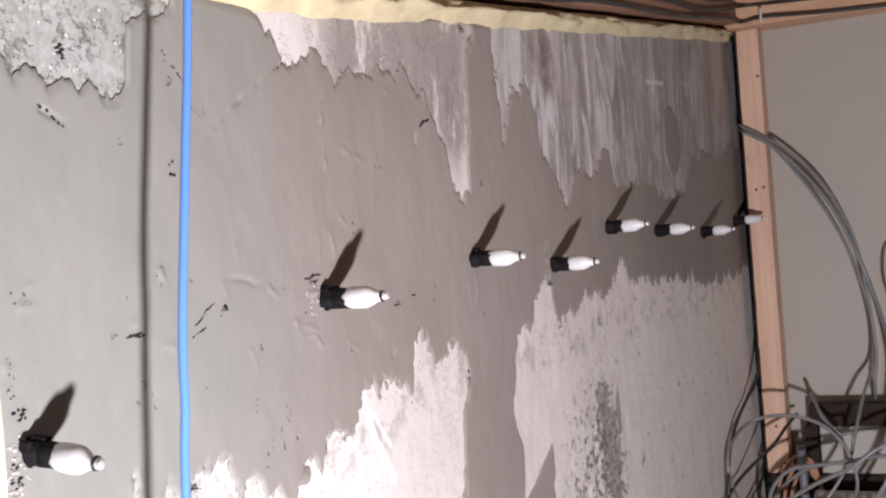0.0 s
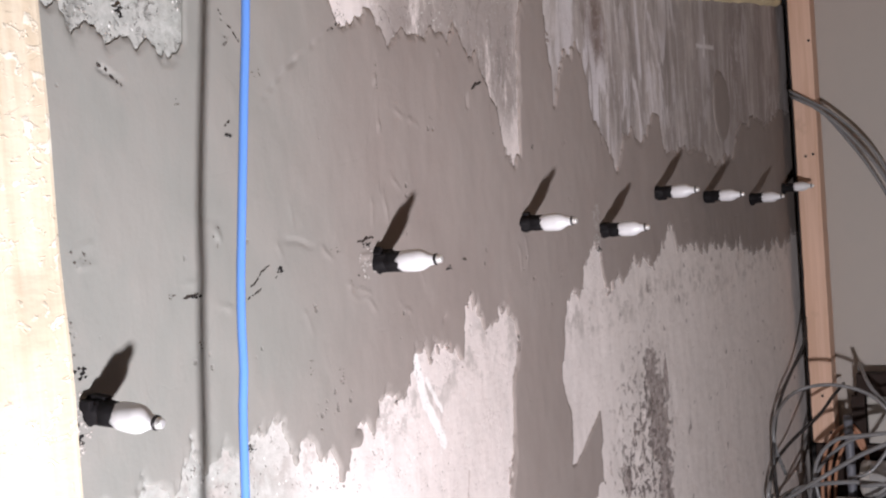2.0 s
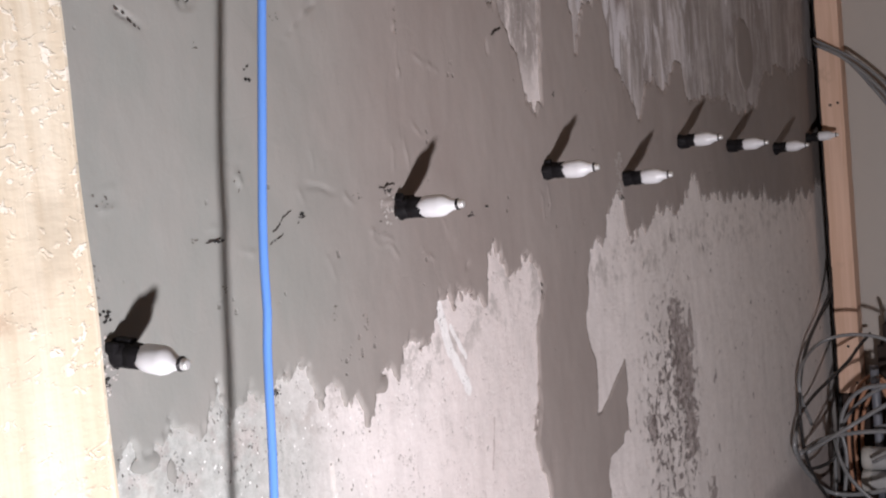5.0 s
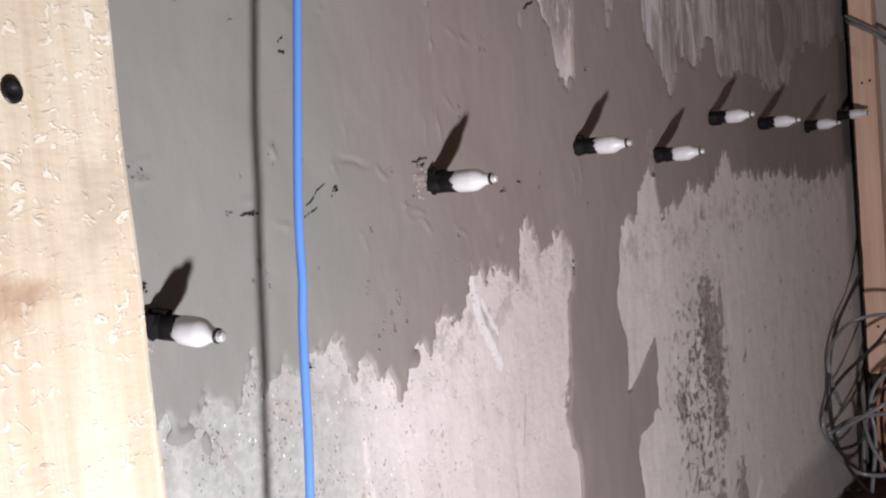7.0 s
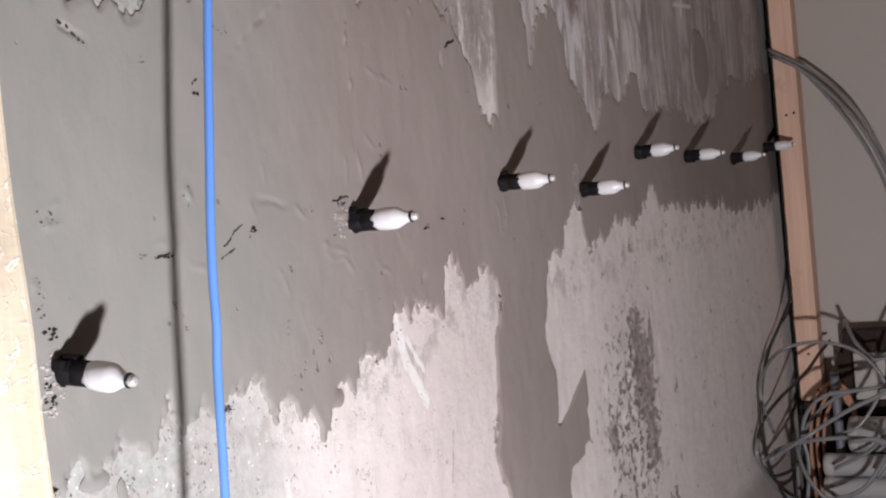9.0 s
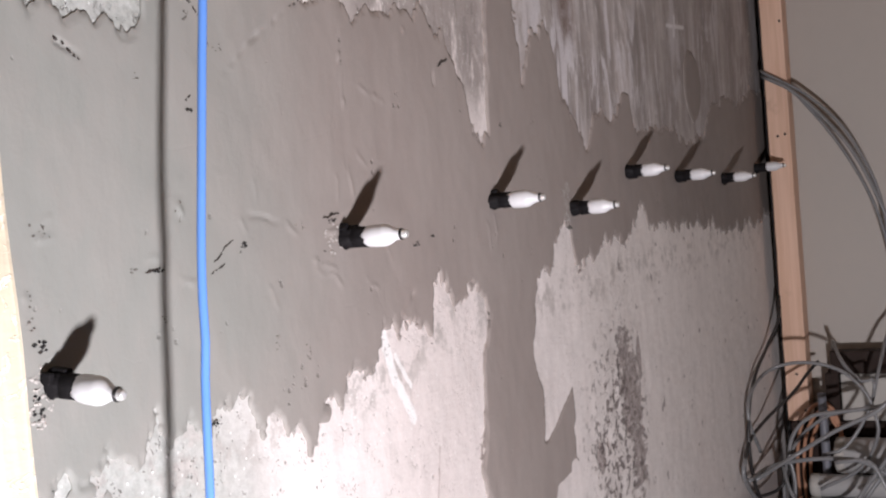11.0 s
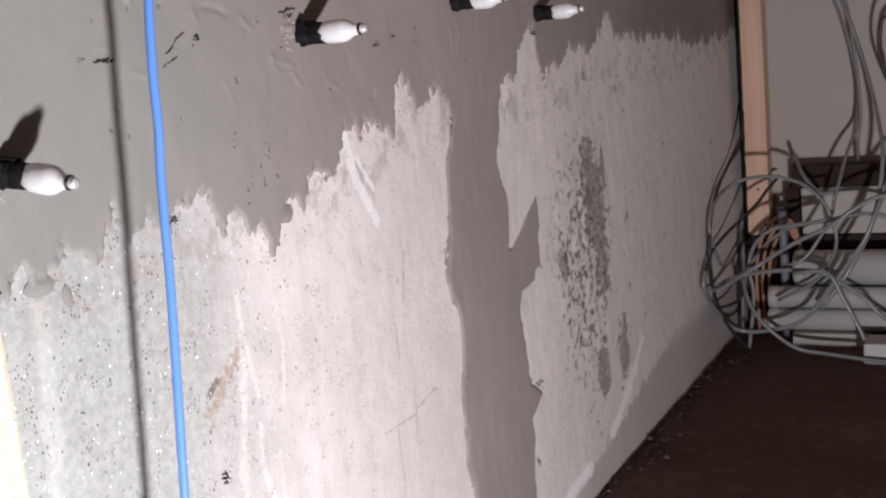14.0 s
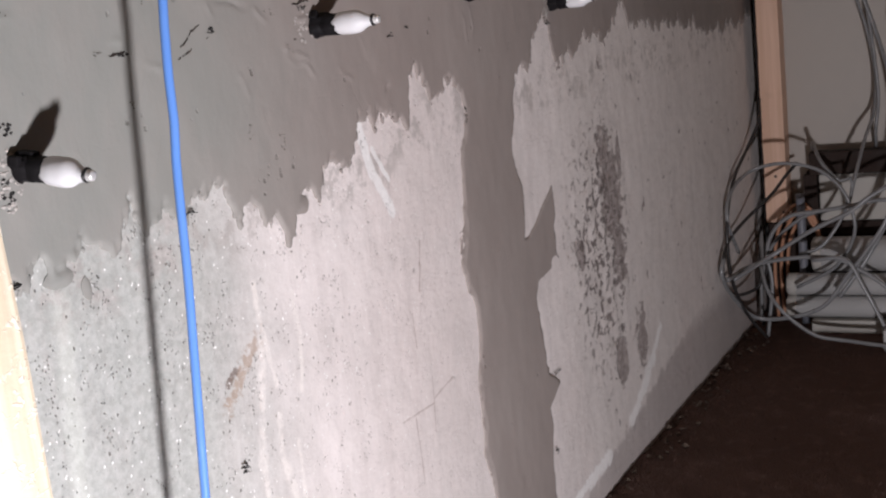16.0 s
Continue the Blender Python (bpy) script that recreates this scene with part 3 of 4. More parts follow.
def relief(xs, zs, X, Z):
    """Where the face of the coat lies, before its own thickness: trowel waves, ridges, laps, beads and creases."""
    D = wall_relief(X, Z) + 0.0008 * rough2(X * 6, Z * 6) + 0.00018 * rough2(X * 24, Z * 19) + 0.00008 * rough2(X * 60 + 3, Z * 44)
    for strokes, width, height, uneven in ((TROWEL_RIDGES, 0.0014, 0.0008, 0.7), (LAP_EDGES, 0.0017, 0.0010, 0.9), (BEADS, 0.0018, 0.0014, 2.4), (CREASES, 0.0019, -0.0015, 0.8)):
        for x0, z0, x1, z1 in strokes:
            i0, i1 = np.searchsorted(xs, (min(x0, x1) - 0.02, max(x0, x1) + 0.02))
            j0, j1 = np.searchsorted(zs, (min(z0, z1) - 0.02, max(z0, z1) + 0.02))
            x, z = X[i0:i1, j0:j1], Z[i0:i1, j0:j1]
            lx, lz = x1 - x0, z1 - z0
            t = np.clip(((x - x0) * lx + (z - z0) * lz) / (lx * lx + lz * lz), 0, 1)
            bend = 0.003 * rough2(x * 70 + 11, z * 70)
            d = np.hypot(x - x0 - t * lx + bend, z - z0 - t * lz + bend)
            ends = np.clip(1 - np.abs(2 * t - 1) ** 4, 0.15, 1)
            D[i0:i1, j0:j1] -= height * ends * np.exp(-(d / width) ** 2) * np.clip(1 + uneven * rough2(x * 130, z * 130 + 8), 0, 2)
    return D


def face_of_coat(x, z):
    x, z = np.array(x), np.array(z)
    return float(wall_relief(x, z) + 0.0008 * rough2(x * 6, z * 6)) - 0.0027


def build_mortar(wall):
    """The mortar coat: a thin sheet with a ragged, stepped edge, cut along the zero line of cover()."""
    xs = np.concatenate((np.arange(0.50, 1.40, 0.0020), np.arange(1.40, EAST + 0.055, 0.0030)))
    zs = np.arange(-0.01, 1.04, 0.0019)
    X, Z = np.meshgrid(xs, zs, indexing="ij")
    F = np.minimum(cover(X, Z), wall_top(X) - 0.004 - Z)
    nx, nz = X.shape
    verts, faces, index = [], [], {}

    D = relief(xs, zs, X, Z)

    def corner(i, j):
        k = ("c", i, j)
        if k not in index:
            index[k] = len(verts)
            verts.append((xs[i], float(D[i, j] - 0.0010 - 0.0016 * min(1.0, F[i, j] / 0.005)), zs[j]))
        return index[k]

    def cross(a, b):
        k = (a, b) if a < b else (b, a)
        if k not in index:
            fa, fb = F[a], F[b]
            t = fa / (fa - fb)
            x = xs[a[0]] + t * (xs[b[0]] - xs[a[0]])
            z = zs[a[1]] + t * (zs[b[1]] - zs[a[1]])
            y = float(D[a] + t * (D[b] - D[a]))
            index[k] = len(verts)
            verts.extend(((x, y - 0.0010, z), (x, y - 0.0010, z), (x, y + 0.003, z)))
        return index[k]

    inside = F > 0
    count = inside[:-1, :-1].astype(int) + inside[1:, :-1] + inside[1:, 1:] + inside[:-1, 1:]
    for i, j in np.argwhere(count > 0).tolist():
        ring = ((i, j), (i + 1, j), (i + 1, j + 1), (i, j + 1))
        if count[i, j] == 4:
            faces.append(tuple(corner(*c) for c in ring))
            continue
        loop, cuts = [], []
        for a, b in zip(ring, ring[1:] + ring[:1]):
            if inside[a]:
                loop.append(corner(*a))
            if inside[a] != inside[b]:
                c = cross(a, b)
                loop.append(c)
                cuts.append((c, inside[a]))
        if len(loop) > 2:
            faces.append(tuple(loop))
        if len(cuts) == 2:
            (p, leaving), (q, _) = cuts
            if not leaving:
                p, q = q, p
            faces.append((q + 1, p + 1, p + 2, q + 2))
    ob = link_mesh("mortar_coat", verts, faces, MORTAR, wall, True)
    ob["label"] = "smooth grey-brown trowelled mortar with ragged edges"
    return ob


WALL = build_wall()
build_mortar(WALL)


def build_crack(x0, z0, x1, z1, width, seed, broken=0.3):
    """A dark jagged sliver along a stroke, with breaks in it, for the shade in a crack."""
    rg = random.Random(seed)
    n = max(4, int(math.hypot(x1 - x0, z1 - z0) / 0.0016))
    verts, faces, wob = [], [], 0.0
    ux, uz = (x1 - x0) / n, (z1 - z0) / n
    q = math.hypot(ux, uz)
    for k in range(n + 1):
        wob = 0.8 * wob + rg.uniform(-0.0007, 0.0007)
        w = width * rg.uniform(0.3, 1.0) * (0.4 + 0.6 * math.sin(math.pi * (k + 0.5) / (n + 1)))
        x, z = x0 + ux * k - uz / q * wob, z0 + uz * k + ux / q * wob
        y = face_of_coat(x, z) - 0.0004
        for side in (-1, 1):
            verts += [(x - side * uz / q * w, y, z + side * ux / q * w), (x - side * uz / q * w, y + 0.0012, z + side * ux / q * w)]
        if k and rg.random() > broken:
            a, b = 4 * k - 4, 4 * k
            faces += [(a, b, b + 2, a + 2), (a, a + 1, b + 1, b), (a + 2, b + 2, b + 3, a + 3)]
    ob = link_mesh("crack", verts, faces, CRACK, WALL)
    ob["label"] = "fine dark crack in the mortar"
    return ob


for k, (x0, z0, x1, z1, w, b) in enumerate(((0.780, 0.607, 0.758, 0.594, 0.0009, 0.2), (0.793, 0.601, 0.785, 0.596, 0.0006, 0.4), (0.770, 0.591, 0.752, 0.584, 0.0008, 0.25), (0.892, 0.619, 0.915, 0.622, 0.0014, 0.0), (0.693, 0.590, 0.707, 0.5925, 0.0013, 0.0),
                                            (0.632, 0.728, 0.641, 0.723, 0.0008, 0.4), (0.641, 0.723, 0.651, 0.716, 0.0006, 0.5), (0.741, 0.775, 0.763, 0.756, 0.0008, 0.6), (0.738, 0.695, 0.750, 0.703, 0.0007, 0.4), (1.100, 0.753, 1.120, 0.762, 0.0022, 0.0), (0.885, 0.785, 0.862, 0.772, 0.0006, 0.5))):
    build_crack(x0, z0, x1, z1, w, 70 + k, b)


def sheet(name, lo, hi, material, label, category, bevel=0.0):
    return tagged(part(name, block(lo, hi, bevel), material), label, category, kind="structure")


sheet("wall_east", (EAST, SOUTH, -0.02), (EAST + 0.1, -0.022, CEILING), PAINT, "plain beige painted panel wall", "wall")
# block added only to close the gap between the east and north walls
sheet("corner_filler", (EAST + 0.06, -0.0215, -0.02), (EAST + 0.1, -0.001, CEILING), GAP_BLACK, "dark block added to close the wall corner", "filler")
sheet("wall_upper", (WEST - 0.1, 0.203, 0.70), (EAST + 0.1, 0.26, CEILING), PLASTER, "plain boarded wall above the foundation", "wall")
# the unseen west and south walls and ceiling close the room and bounce light
sheet("wall_west", (WEST - 0.1, SOUTH, -0.02), (WEST, -0.0005, CEILING), PLASTER, "unseen plain grey wall closing the room", "wall")
sheet("wall_south", (WEST - 0.1, SOUTH - 0.1, -0.02), (EAST + 0.1, SOUTH - 0.002, CEILING), PLASTER, "unseen plain grey wall closing the room", "wall")
sheet("ceiling", (WEST - 0.1, SOUTH - 0.1, CEILING + 0.002), (EAST + 0.1, 0.3, CEILING + 0.06), CEIL_WOOD, "unseen low board ceiling closing the room", "ceiling")
sheet("floor", (WEST - 0.1, SOUTH - 0.1, -0.12), (EAST + 0.1, 0.22, -0.034), PLASTER, "concrete slab under the carpet", "floor")
SEAM = 1.355


def build_carpet(name, x0, x1, z, material, label):
    xs, ys = np.arange(x0, x1 + 0.001, (x1 - x0) / 150), np.arange(SOUTH, 0.001, -SOUTH / 190)
    X, Y = np.meshgrid(xs, ys, indexing="ij")
    if x0 > 1:
        X = X + (0.006 * rough2(Y * 14, Y * 0)) * np.clip((1.6 - X) / 0.2, 0, 1)
    Z = z + 0.0016 * rough2(X * 40, Y * 40) + 0.003 * rough2(X * 7, Y * 7)
    nx, ny = X.shape
    verts = np.stack((X, Y, Z), -1).reshape(-1, 3).tolist()
    faces = [(i * ny + j, (i + 1) * ny + j, (i + 1) * ny + j + 1, i * ny + j + 1) for i in range(nx - 1) for j in range(ny - 1)]
    verts2 = [(x, y, -0.033) for x, y, _ in verts]
    n = len(verts)
    rim = [i * ny for i in range(nx)] + [(nx - 1) * ny + j for j in range(1, ny)] + [i * ny + ny - 1 for i in range(nx - 2, -1, -1)] + [j for j in range(ny - 2, 0, -1)]
    low = [verts2[i] for i in rim]
    faces += [(rim[k], n + k, n + (k + 1) % len(rim), rim[(k + 1) % len(rim)]) for k in range(len(rim))]
    ob = link_mesh(name, verts + low, faces, material, None, True)
    return tagged(ob, label, "carpet", kind="structure")


FAR_CARPET = build_carpet("carpet", SEAM, EAST, 0.0, CARPET, "dark brown matted carpet laid to the wall")
NEAR_CARPET = build_carpet("carpet", WEST, SEAM - 0.006, -0.012, CARPET_NEAR, "dark brown carpet strip lying slightly lower")


def build_pile():
    """Matted fibres standing out of the carpet."""
    rng = np.random.RandomState(7)
    n = 30000
    x, y = rng.uniform(SEAM, EAST - 0.02, n), -0.95 * rng.rand(n) ** 1.3 - 0.002
    a, l, w = rng.uniform(0, 6.28, n), rng.uniform(0.003, 0.007, n), rng.uniform(0.0005, 0.0011, n)
    z0 = 0.0016 * rough2(x * 40, y * 40) + 0.003 * rough2(x * 7, y * 7) - 0.001
    c, s = np.cos(a), np.sin(a)
    A = np.stack((x - s * w, y + c * w, z0), -1)
    B = np.stack((x + s * w, y - c * w, z0), -1)
    C = np.stack((x + c * l * 0.6, y + s * l * 0.6, z0 + l * 0.8), -1)
    verts = np.stack((A, B, C), 1).reshape(-1, 3).tolist()
    faces = [(3 * i, 3 * i + 1, 3 * i + 2) for i in range(n)]
    ob = link_mesh("carpet_pile", verts, faces, CARPET)
    return tagged(ob, "short matted brown carpet fibres", "carpet pile", kind="stuff")


build_pile()
tagged(tube("carpet_edge", [(SEAM - 0.004 + 0.006 * float(rough2(np.array(y * 14), np.array(0.0))), y, -0.001) for y in np.arange(-0.003, -1.2, -0.03)], 0.0022, PALE_EDGE, None, 0.02, 7, 0.5),
       "pale worn backing along the cut carpet edge", "carpet edge", kind="structure")


def crumb_mesh(name, spots, material):
    """Many small angular lumps in one mesh."""
    rng = random.Random(11)
    verts, faces = [], []
    for x, y, z, r in spots:
        b = len(verts)
        for d in ((1, 0, 0), (-1, 0, 0), (0, 1, 0), (0, -1, 0), (0, 0, 1), (0, 0, -1)):
            q = r * rng.uniform(0.6, 1.3)
            verts.append((x + d[0] * q + rng.uniform(-r, r) * 0.3, y + d[1] * q + rng.uniform(-r, r) * 0.3, z + d[2] * q * 0.7))
        faces += [(b + i, b + j, b + k) for i, j, k in ((0, 2, 4), (2, 1, 4), (1, 3, 4), (3, 0, 4), (2, 0, 5), (1, 2, 5), (3, 1, 5), (0, 3, 5))]
    return link_mesh(name, verts, faces, material)


rng = random.Random(3)
spots = []
for _ in range(260):
    x = rng.uniform(1.34, 2.30)
    r = rng.choice((0.001, 0.0015, 0.002, 0.004)) * rng.uniform(0.7, 1.4)
    spots.append((x, -0.004 - abs(rng.gauss(0, 0.022)), r * 0.5, r))
tagged(crumb_mesh("debris", spots, CRUMB), "mortar crumbs and dirt fallen along the wall foot", "debris", kind="stuff")
spots = [(rng.uniform(1.4, 2.2), -rng.uniform(0.02, 0.5), 0.003, rng.uniform(0.0006, 0.0014)) for _ in range(90)]
tagged(crumb_mesh("debris", spots, PALE_EDGE), "pale specks scattered over the carpet", "debris", kind="stuff")

# ---- timber, foam and cables above ----
def build_foam():
    xs = np.arange(0.30, 2.44, 0.012)
    n = 11
    verts, faces = [], []
    for i, x in enumerate(xs):
        zt = float(wall_top(x))
        for k in range(n):
            a = math.pi * k / (n - 1)
            lump = 1 + 0.35 * noise.noise(Vector((x * 16, k * 0.35, 2))) + 0.2 * noise.noise(Vector((x * 55, k * 0.9, 5)))
            verts.append((x, 0.02 - 0.034 * lump * math.sin(a) ** 0.7, zt - 0.003 + 0.028 * k / (n - 1) - 0.006 * lump * (k < 3)))
    for i in range(len(xs) - 1):
        for k in range(n - 1):
            faces.append((i * n + k, (i + 1) * n + k, (i + 1) * n + k + 1, i * n + k + 1))
    for i in range(len(xs) - 1):
        faces.append((i * n + n - 1, (i + 1) * n + n - 1, (i + 1) * n, i * n))
    faces += [tuple(range(n)), tuple(range(len(verts) - 1, len(verts) - n - 1, -1))]
    return tagged(link_mesh("foam_strip", verts, faces, FOAM, None, True), "lumpy yellow sealing foam on top of the wall", "foam strip", kind="structure")


build_foam()
sill = block((0.0, -0.03, -0.06), (2.2, 0.2, 0.06), 0.004, 24, 0.0012, 5)
sill_ob = part("sill_beam", sill, SILL_WOOD)
slope = math.atan(0.1315)
sill_ob.matrix_world = Matrix.Translation((0.28, 0, float(wall_top(0.85)) + 0.086 - 0.57 * 0.1315)) @ Matrix.Rotation(-slope, 4, "Y")
tagged(sill_ob, "reddish brown sill timber above the foam", "beam", kind="structure")
tagged(part("top_rail", block((2.405, -1.85, 1.043), (2.4795, -0.002, 1.135), 0.003, 30, 0.0008, 2), PINE_RAIL), "pale pine top rail fixed along the panel wall", "rail", kind="structure")

stud = tagged(new("corner_stud"), "planed pine stud standing in the wall corner", "stud")
stud.location = (2.43, -0.045, 0.185)
part("post", block((0.0, -0.0175, 0), (0.0485, 0.0240, 0.857), 0.0025, 40, 0.0009, 9), PINE_FAR, stud)
for y, z in ((-0.008, 0.550), (0.006, 0.547), (0.002, 0.09), (-0.012, 0.765), (0.008, 0.66), (-0.01, 0.02)):
    bm = bmesh.new()
    bmesh.ops.create_cone(bm, cap_ends=True, segments=10, radius1=0.0026, radius2=0.002, depth=0.0016, matrix=Matrix.Translation((-0.0005, y, z)) @ Matrix.Rotation(radians(90), 4, "Y"))
    part("nail_head", bm, BLACK_STEEL, stud, "dark nail head")
# dark block and board added to darken the corner and the wall foot
tagged(part("dark_foot_block", block((2.425, -0.094, -0.002), (2.4795, -0.026, 0.185), 0.003), BROWN_METAL), "dark block added to darken the corner under the pine stud", "block")
tagged(part("dark_foot_board", block((2.457, -1.3, -0.002), (2.4795, -0.0955, 0.28), 0.003), BROWN_METAL), "dark brown board added to darken the panel wall foot", "board")
# black strip put in for the shade in the gap beside the stud
tagged(part("gasket", block((2.436, -0.0232, -0.01), (2.4795, -0.0165, 1.04), 0.001, 30, 0.0012, 3), GAP_BLACK), "black strip for the shaded gap between stud and concrete wall", "gasket", kind="structure")

near = tagged(new("timber_stud"), "rough-sawn pale pine stud with a black screw", "stud")
near.location = (0.4068, -0.18, -0.02)
part("post", block((-0.0445, 0, 0), (0.0445, 0.038, CEILING + 0.02), 0.0022, 90, 0.0009, 1), PINE_NEAR, near)
near.rotation_euler = (0, radians(-1.95), 0)
for z in (0.657, 0.20, 1.1):
    bm = lathe([(-0.004, 0.0019), (-0.0012, 0.0021), (0.0006, 0.0038), (0.0011, 0.0038), (0.0012, 0.0022), (0.0001, 0.0014)], 20)
    sc = part("screw", bm, BLACK_STEEL, near, "black screw head", True)
    sc.location = (0, 0, z)

# ---- the injection packers along the crack ----
def build_packer():
    p = tagged(new("injection_packer"), "white nylon injection packer with black rubber sleeve", "packer", "packers along the crack")
    part("sleeve", lathe([(-0.006, 0.0080), (0.0015, 0.0084), (0.003, 0.0076), (0.009, 0.0079), (0.0095, 0.0072), (0.0105, 0.0079), (0.0225, 0.0077), (0.0232, 0.0068)], 28, 0.3), RUBBER, p, "black rubber sleeve", True)
    part("flap", block((-0.0105, -0.006, 0.001), (-0.006, 0.002, 0.0075), 0.001), RUBBER, p, "torn black rubber flap")
    part("flap", block((-0.004, -0.012, 0.0065), (0.003, 0.001, 0.0098), 0.001), RUBBER, p, "torn black rubber flap")
    body = part("body", lathe([(0.018, 0.0068), (0.0215, 0.0076), (0.023, 0.0083), (0.029, 0.0087), (0.036, 0.0087), (0.0395, 0.0081), (0.0430, 0.0064), (0.0455, 0.0050), (0.0475, 0.0044), (0.0505, 0.0041), (0.052, 0.0040)], 32), NYLON, p, "white nylon body", True)
    part("collar", lathe([(0.0505, 0.0039), (0.0510, 0.0045), (0.0522, 0.0045), (0.0527, 0.0036)], 24), BLACK_STEEL, body, "dark collar ring", True)
    part("nipple", lathe([(0.0522, 0.0034), (0.0535, 0.0036), (0.0545, 0.0027), (0.0552, 0.0031), (0.0562, 0.0030), (0.0568, 0.0016)], 20), STEEL, body, "steel grease nipple", True)
    return p


packer = build_packer()
PACKERS = ((0.613, 0.535, 9, 4), (0.920, 0.602, 0, 0), (1.198, 0.627, 0, 0), (1.418, 0.616, 1, -1), (1.626, 0.660, 1, 0), (1.859, 0.656, 0, 1), (2.128, 0.654, 0, 0), (2.384, 0.674, 3, 3))
packer.matrix_world = pose(PACKERS[1][0], -0.002, PACKERS[1][1], PACKERS[1][2], 37, PACKERS[1][3])
for i, (x, z, rx, rz) in enumerate(PACKERS):
    if i != 1:
        copy_thing(packer, pose(x, -0.002, z, rx, 37 * i, rz) @ Matrix.Diagonal((0.95, 0.83, 0.95, 1) if i == 0 else (1, 1, 1, 1)))

# crumbly mortar squeezed out round some packers; black lumps for the shade in broken holes
def cluster(name, x, z, rx, rz, n, size, material, label, seed):
    rg = random.Random(seed)
    spots = []
    for _ in range(n):
        a, q = rg.uniform(0, 6.28), rg.random() ** 0.6
        spots.append((x + rx * q * math.cos(a), 0.0, z + rz * q * math.sin(a), size * rg.uniform(0.5, 1.3)))
    ob = crumb_mesh(name, spots, material)
    for v in ob.data.vertices:
        v.co.y = 0.32 * v.co.y + face_of_coat(v.co.x, v.co.z) - 0.0003
    return tagged(ob, label, name.replace("_", " "))


for k, (x, z, rx, rz, n) in enumerate(((0.606, 0.533, 0.012, 0.015, 36), (0.600, 0.518, 0.006, 0.008, 14), (0.905, 0.603, 0.012, 0.013, 26), (1.402, 0.632, 0.013, 0.016, 40), (1.400, 0.604, 0.010, 0.014, 30), (2.405, 0.862, 0.020, 0.030, 30), (2.41, 0.93, 0.012, 0.05, 16))):
    cluster("mortar_crumbs", x, z, rx, rz, int(n * 1.2), 0.0017, PALE_MORTAR, "crumbly pale mortar squeezed out on the wall", 50 + k)
for k, (x, z, rx, rz, n) in enumerate(((0.791, 0.603, 0.003, 0.0025, 9), (0.703, 0.591, 0.006, 0.0016, 8), (1.037, 0.592, 0.006, 0.0022, 8), (1.066, 0.598, 0.004, 0.0016, 5), (0.606, 0.556, 0.005, 0.004, 12), (0.766, 0.305, 0.003, 0.004, 9), (0.597, 0.473, 0.003, 0.003, 9),
                                       (1.204, 0.858, 0.007, 0.002, 9), (0.903, 0.616, 0.009, 0.002, 9), (1.347, 0.204, 0.012, 0.002, 12), (1.325, 0.118, 0.005, 0.005, 9), (0.749, 0.487, 0.009, 0.0014, 10), (0.651, 0.760, 0.0025, 0.004, 8),
                                       (1.405, 0.594, 0.009, 0.003, 10), (1.172, 0.512, 0.003, 0.008, 9), (0.745, 0.694, 0.003, 0.005, 4), (0.601, 0.522, 0.004, 0.009, 14), (1.23, 0.705, 0.003, 0.003, 4))):
    cluster("chipped_hole", x, z, rx, rz, n, 0.0016, GAP_BLACK, "black lumps standing in for the shade in a small broken hole", 20 + k)
# dark grains put on the coat for the shade in tiny pits
for k, (x, z, rx, rz, n) in enumerate(((0.822, 0.532, 0.003, 0.009, 6), (0.860, 0.522, 0.004, 0.010, 8), (0.776, 0.737, 0.008, 0.005, 9), (0.748, 0.752, 0.004, 0.008, 8), (0.727, 0.628, 0.004, 0.010, 14), (0.697, 0.710, 0.004, 0.003, 4), (0.683, 0.592, 0.004, 0.002, 5),
                                       (0.707, 0.560, 0.003, 0.008, 4), (0.610, 0.618, 0.012, 0.006, 10), (0.600, 0.575, 0.003, 0.014, 10), (0.890, 0.590, 0.020, 0.006, 9), (0.936, 0.750, 0.003, 0.014, 12), (0.860, 0.613, 0.008, 0.004, 5))):
    cluster("pitted_patch", x, z, rx, rz, n, 0.0009, PIT, "dark grains standing in for the shade in tiny mortar pits", 120 + k)

# ---- cables ----
CABLE_STEP = 0.012
blue = [(0.715, -0.072, 1.42), (0.705, -0.070, 1.0), (0.689, -0.067, 0.780), (0.681, -0.066, 0.705), (0.6725, -0.066, 0.640), (0.6675, -0.066, 0.600), (0.6652, -0.0662, 0.572), (0.6640, -0.0668, 0.550), (0.6626, -0.0657, 0.530),
        (0.6607, -0.0657, 0.500), (0.6585, -0.066, 0.465), (0.654, -0.066, 0.413), (0.648, -0.066, 0.345), (0.630, -0.068, 0.15), (0.612, -0.072, -0.012)]
tagged(tube("blue_cable", blue, 0.0026, BLUE, None, 0.01, 16), "glossy bright blue data cable hanging before the wall", "cable")
def grey_cable(run):
    return tagged(tube("grey_cable", run, 0.0039, GREY, None, CABLE_STEP, 12, 0.8), "grey electrical cable looped in the wall corner", "cable", "cables in the corner")


def black_cable(run, stapled):
    return tagged(tube("black_cable", run, 0.0034 if stapled else 0.0030, DARK, None, CABLE_STEP, 10), "thin black cable" + (" stapled along the timber" if stapled else " looping near the wall corner"), "cable")


grey_cable([(2.478, -0.016, 0.858), (2.425, -0.020, 0.848), (2.420, -0.054, 0.827), (2.425, -0.078, 0.809), (2.425, -0.149, 0.708), (2.425, -0.202, 0.598), (2.425, -0.229, 0.481), (2.425, -0.228, 0.398), (2.350, -0.216, 0.341), (2.300, -0.207, 0.293), (2.28, -0.19, 0.23), (2.265, -0.15, 0.17), (2.26, -0.11, 0.155)])
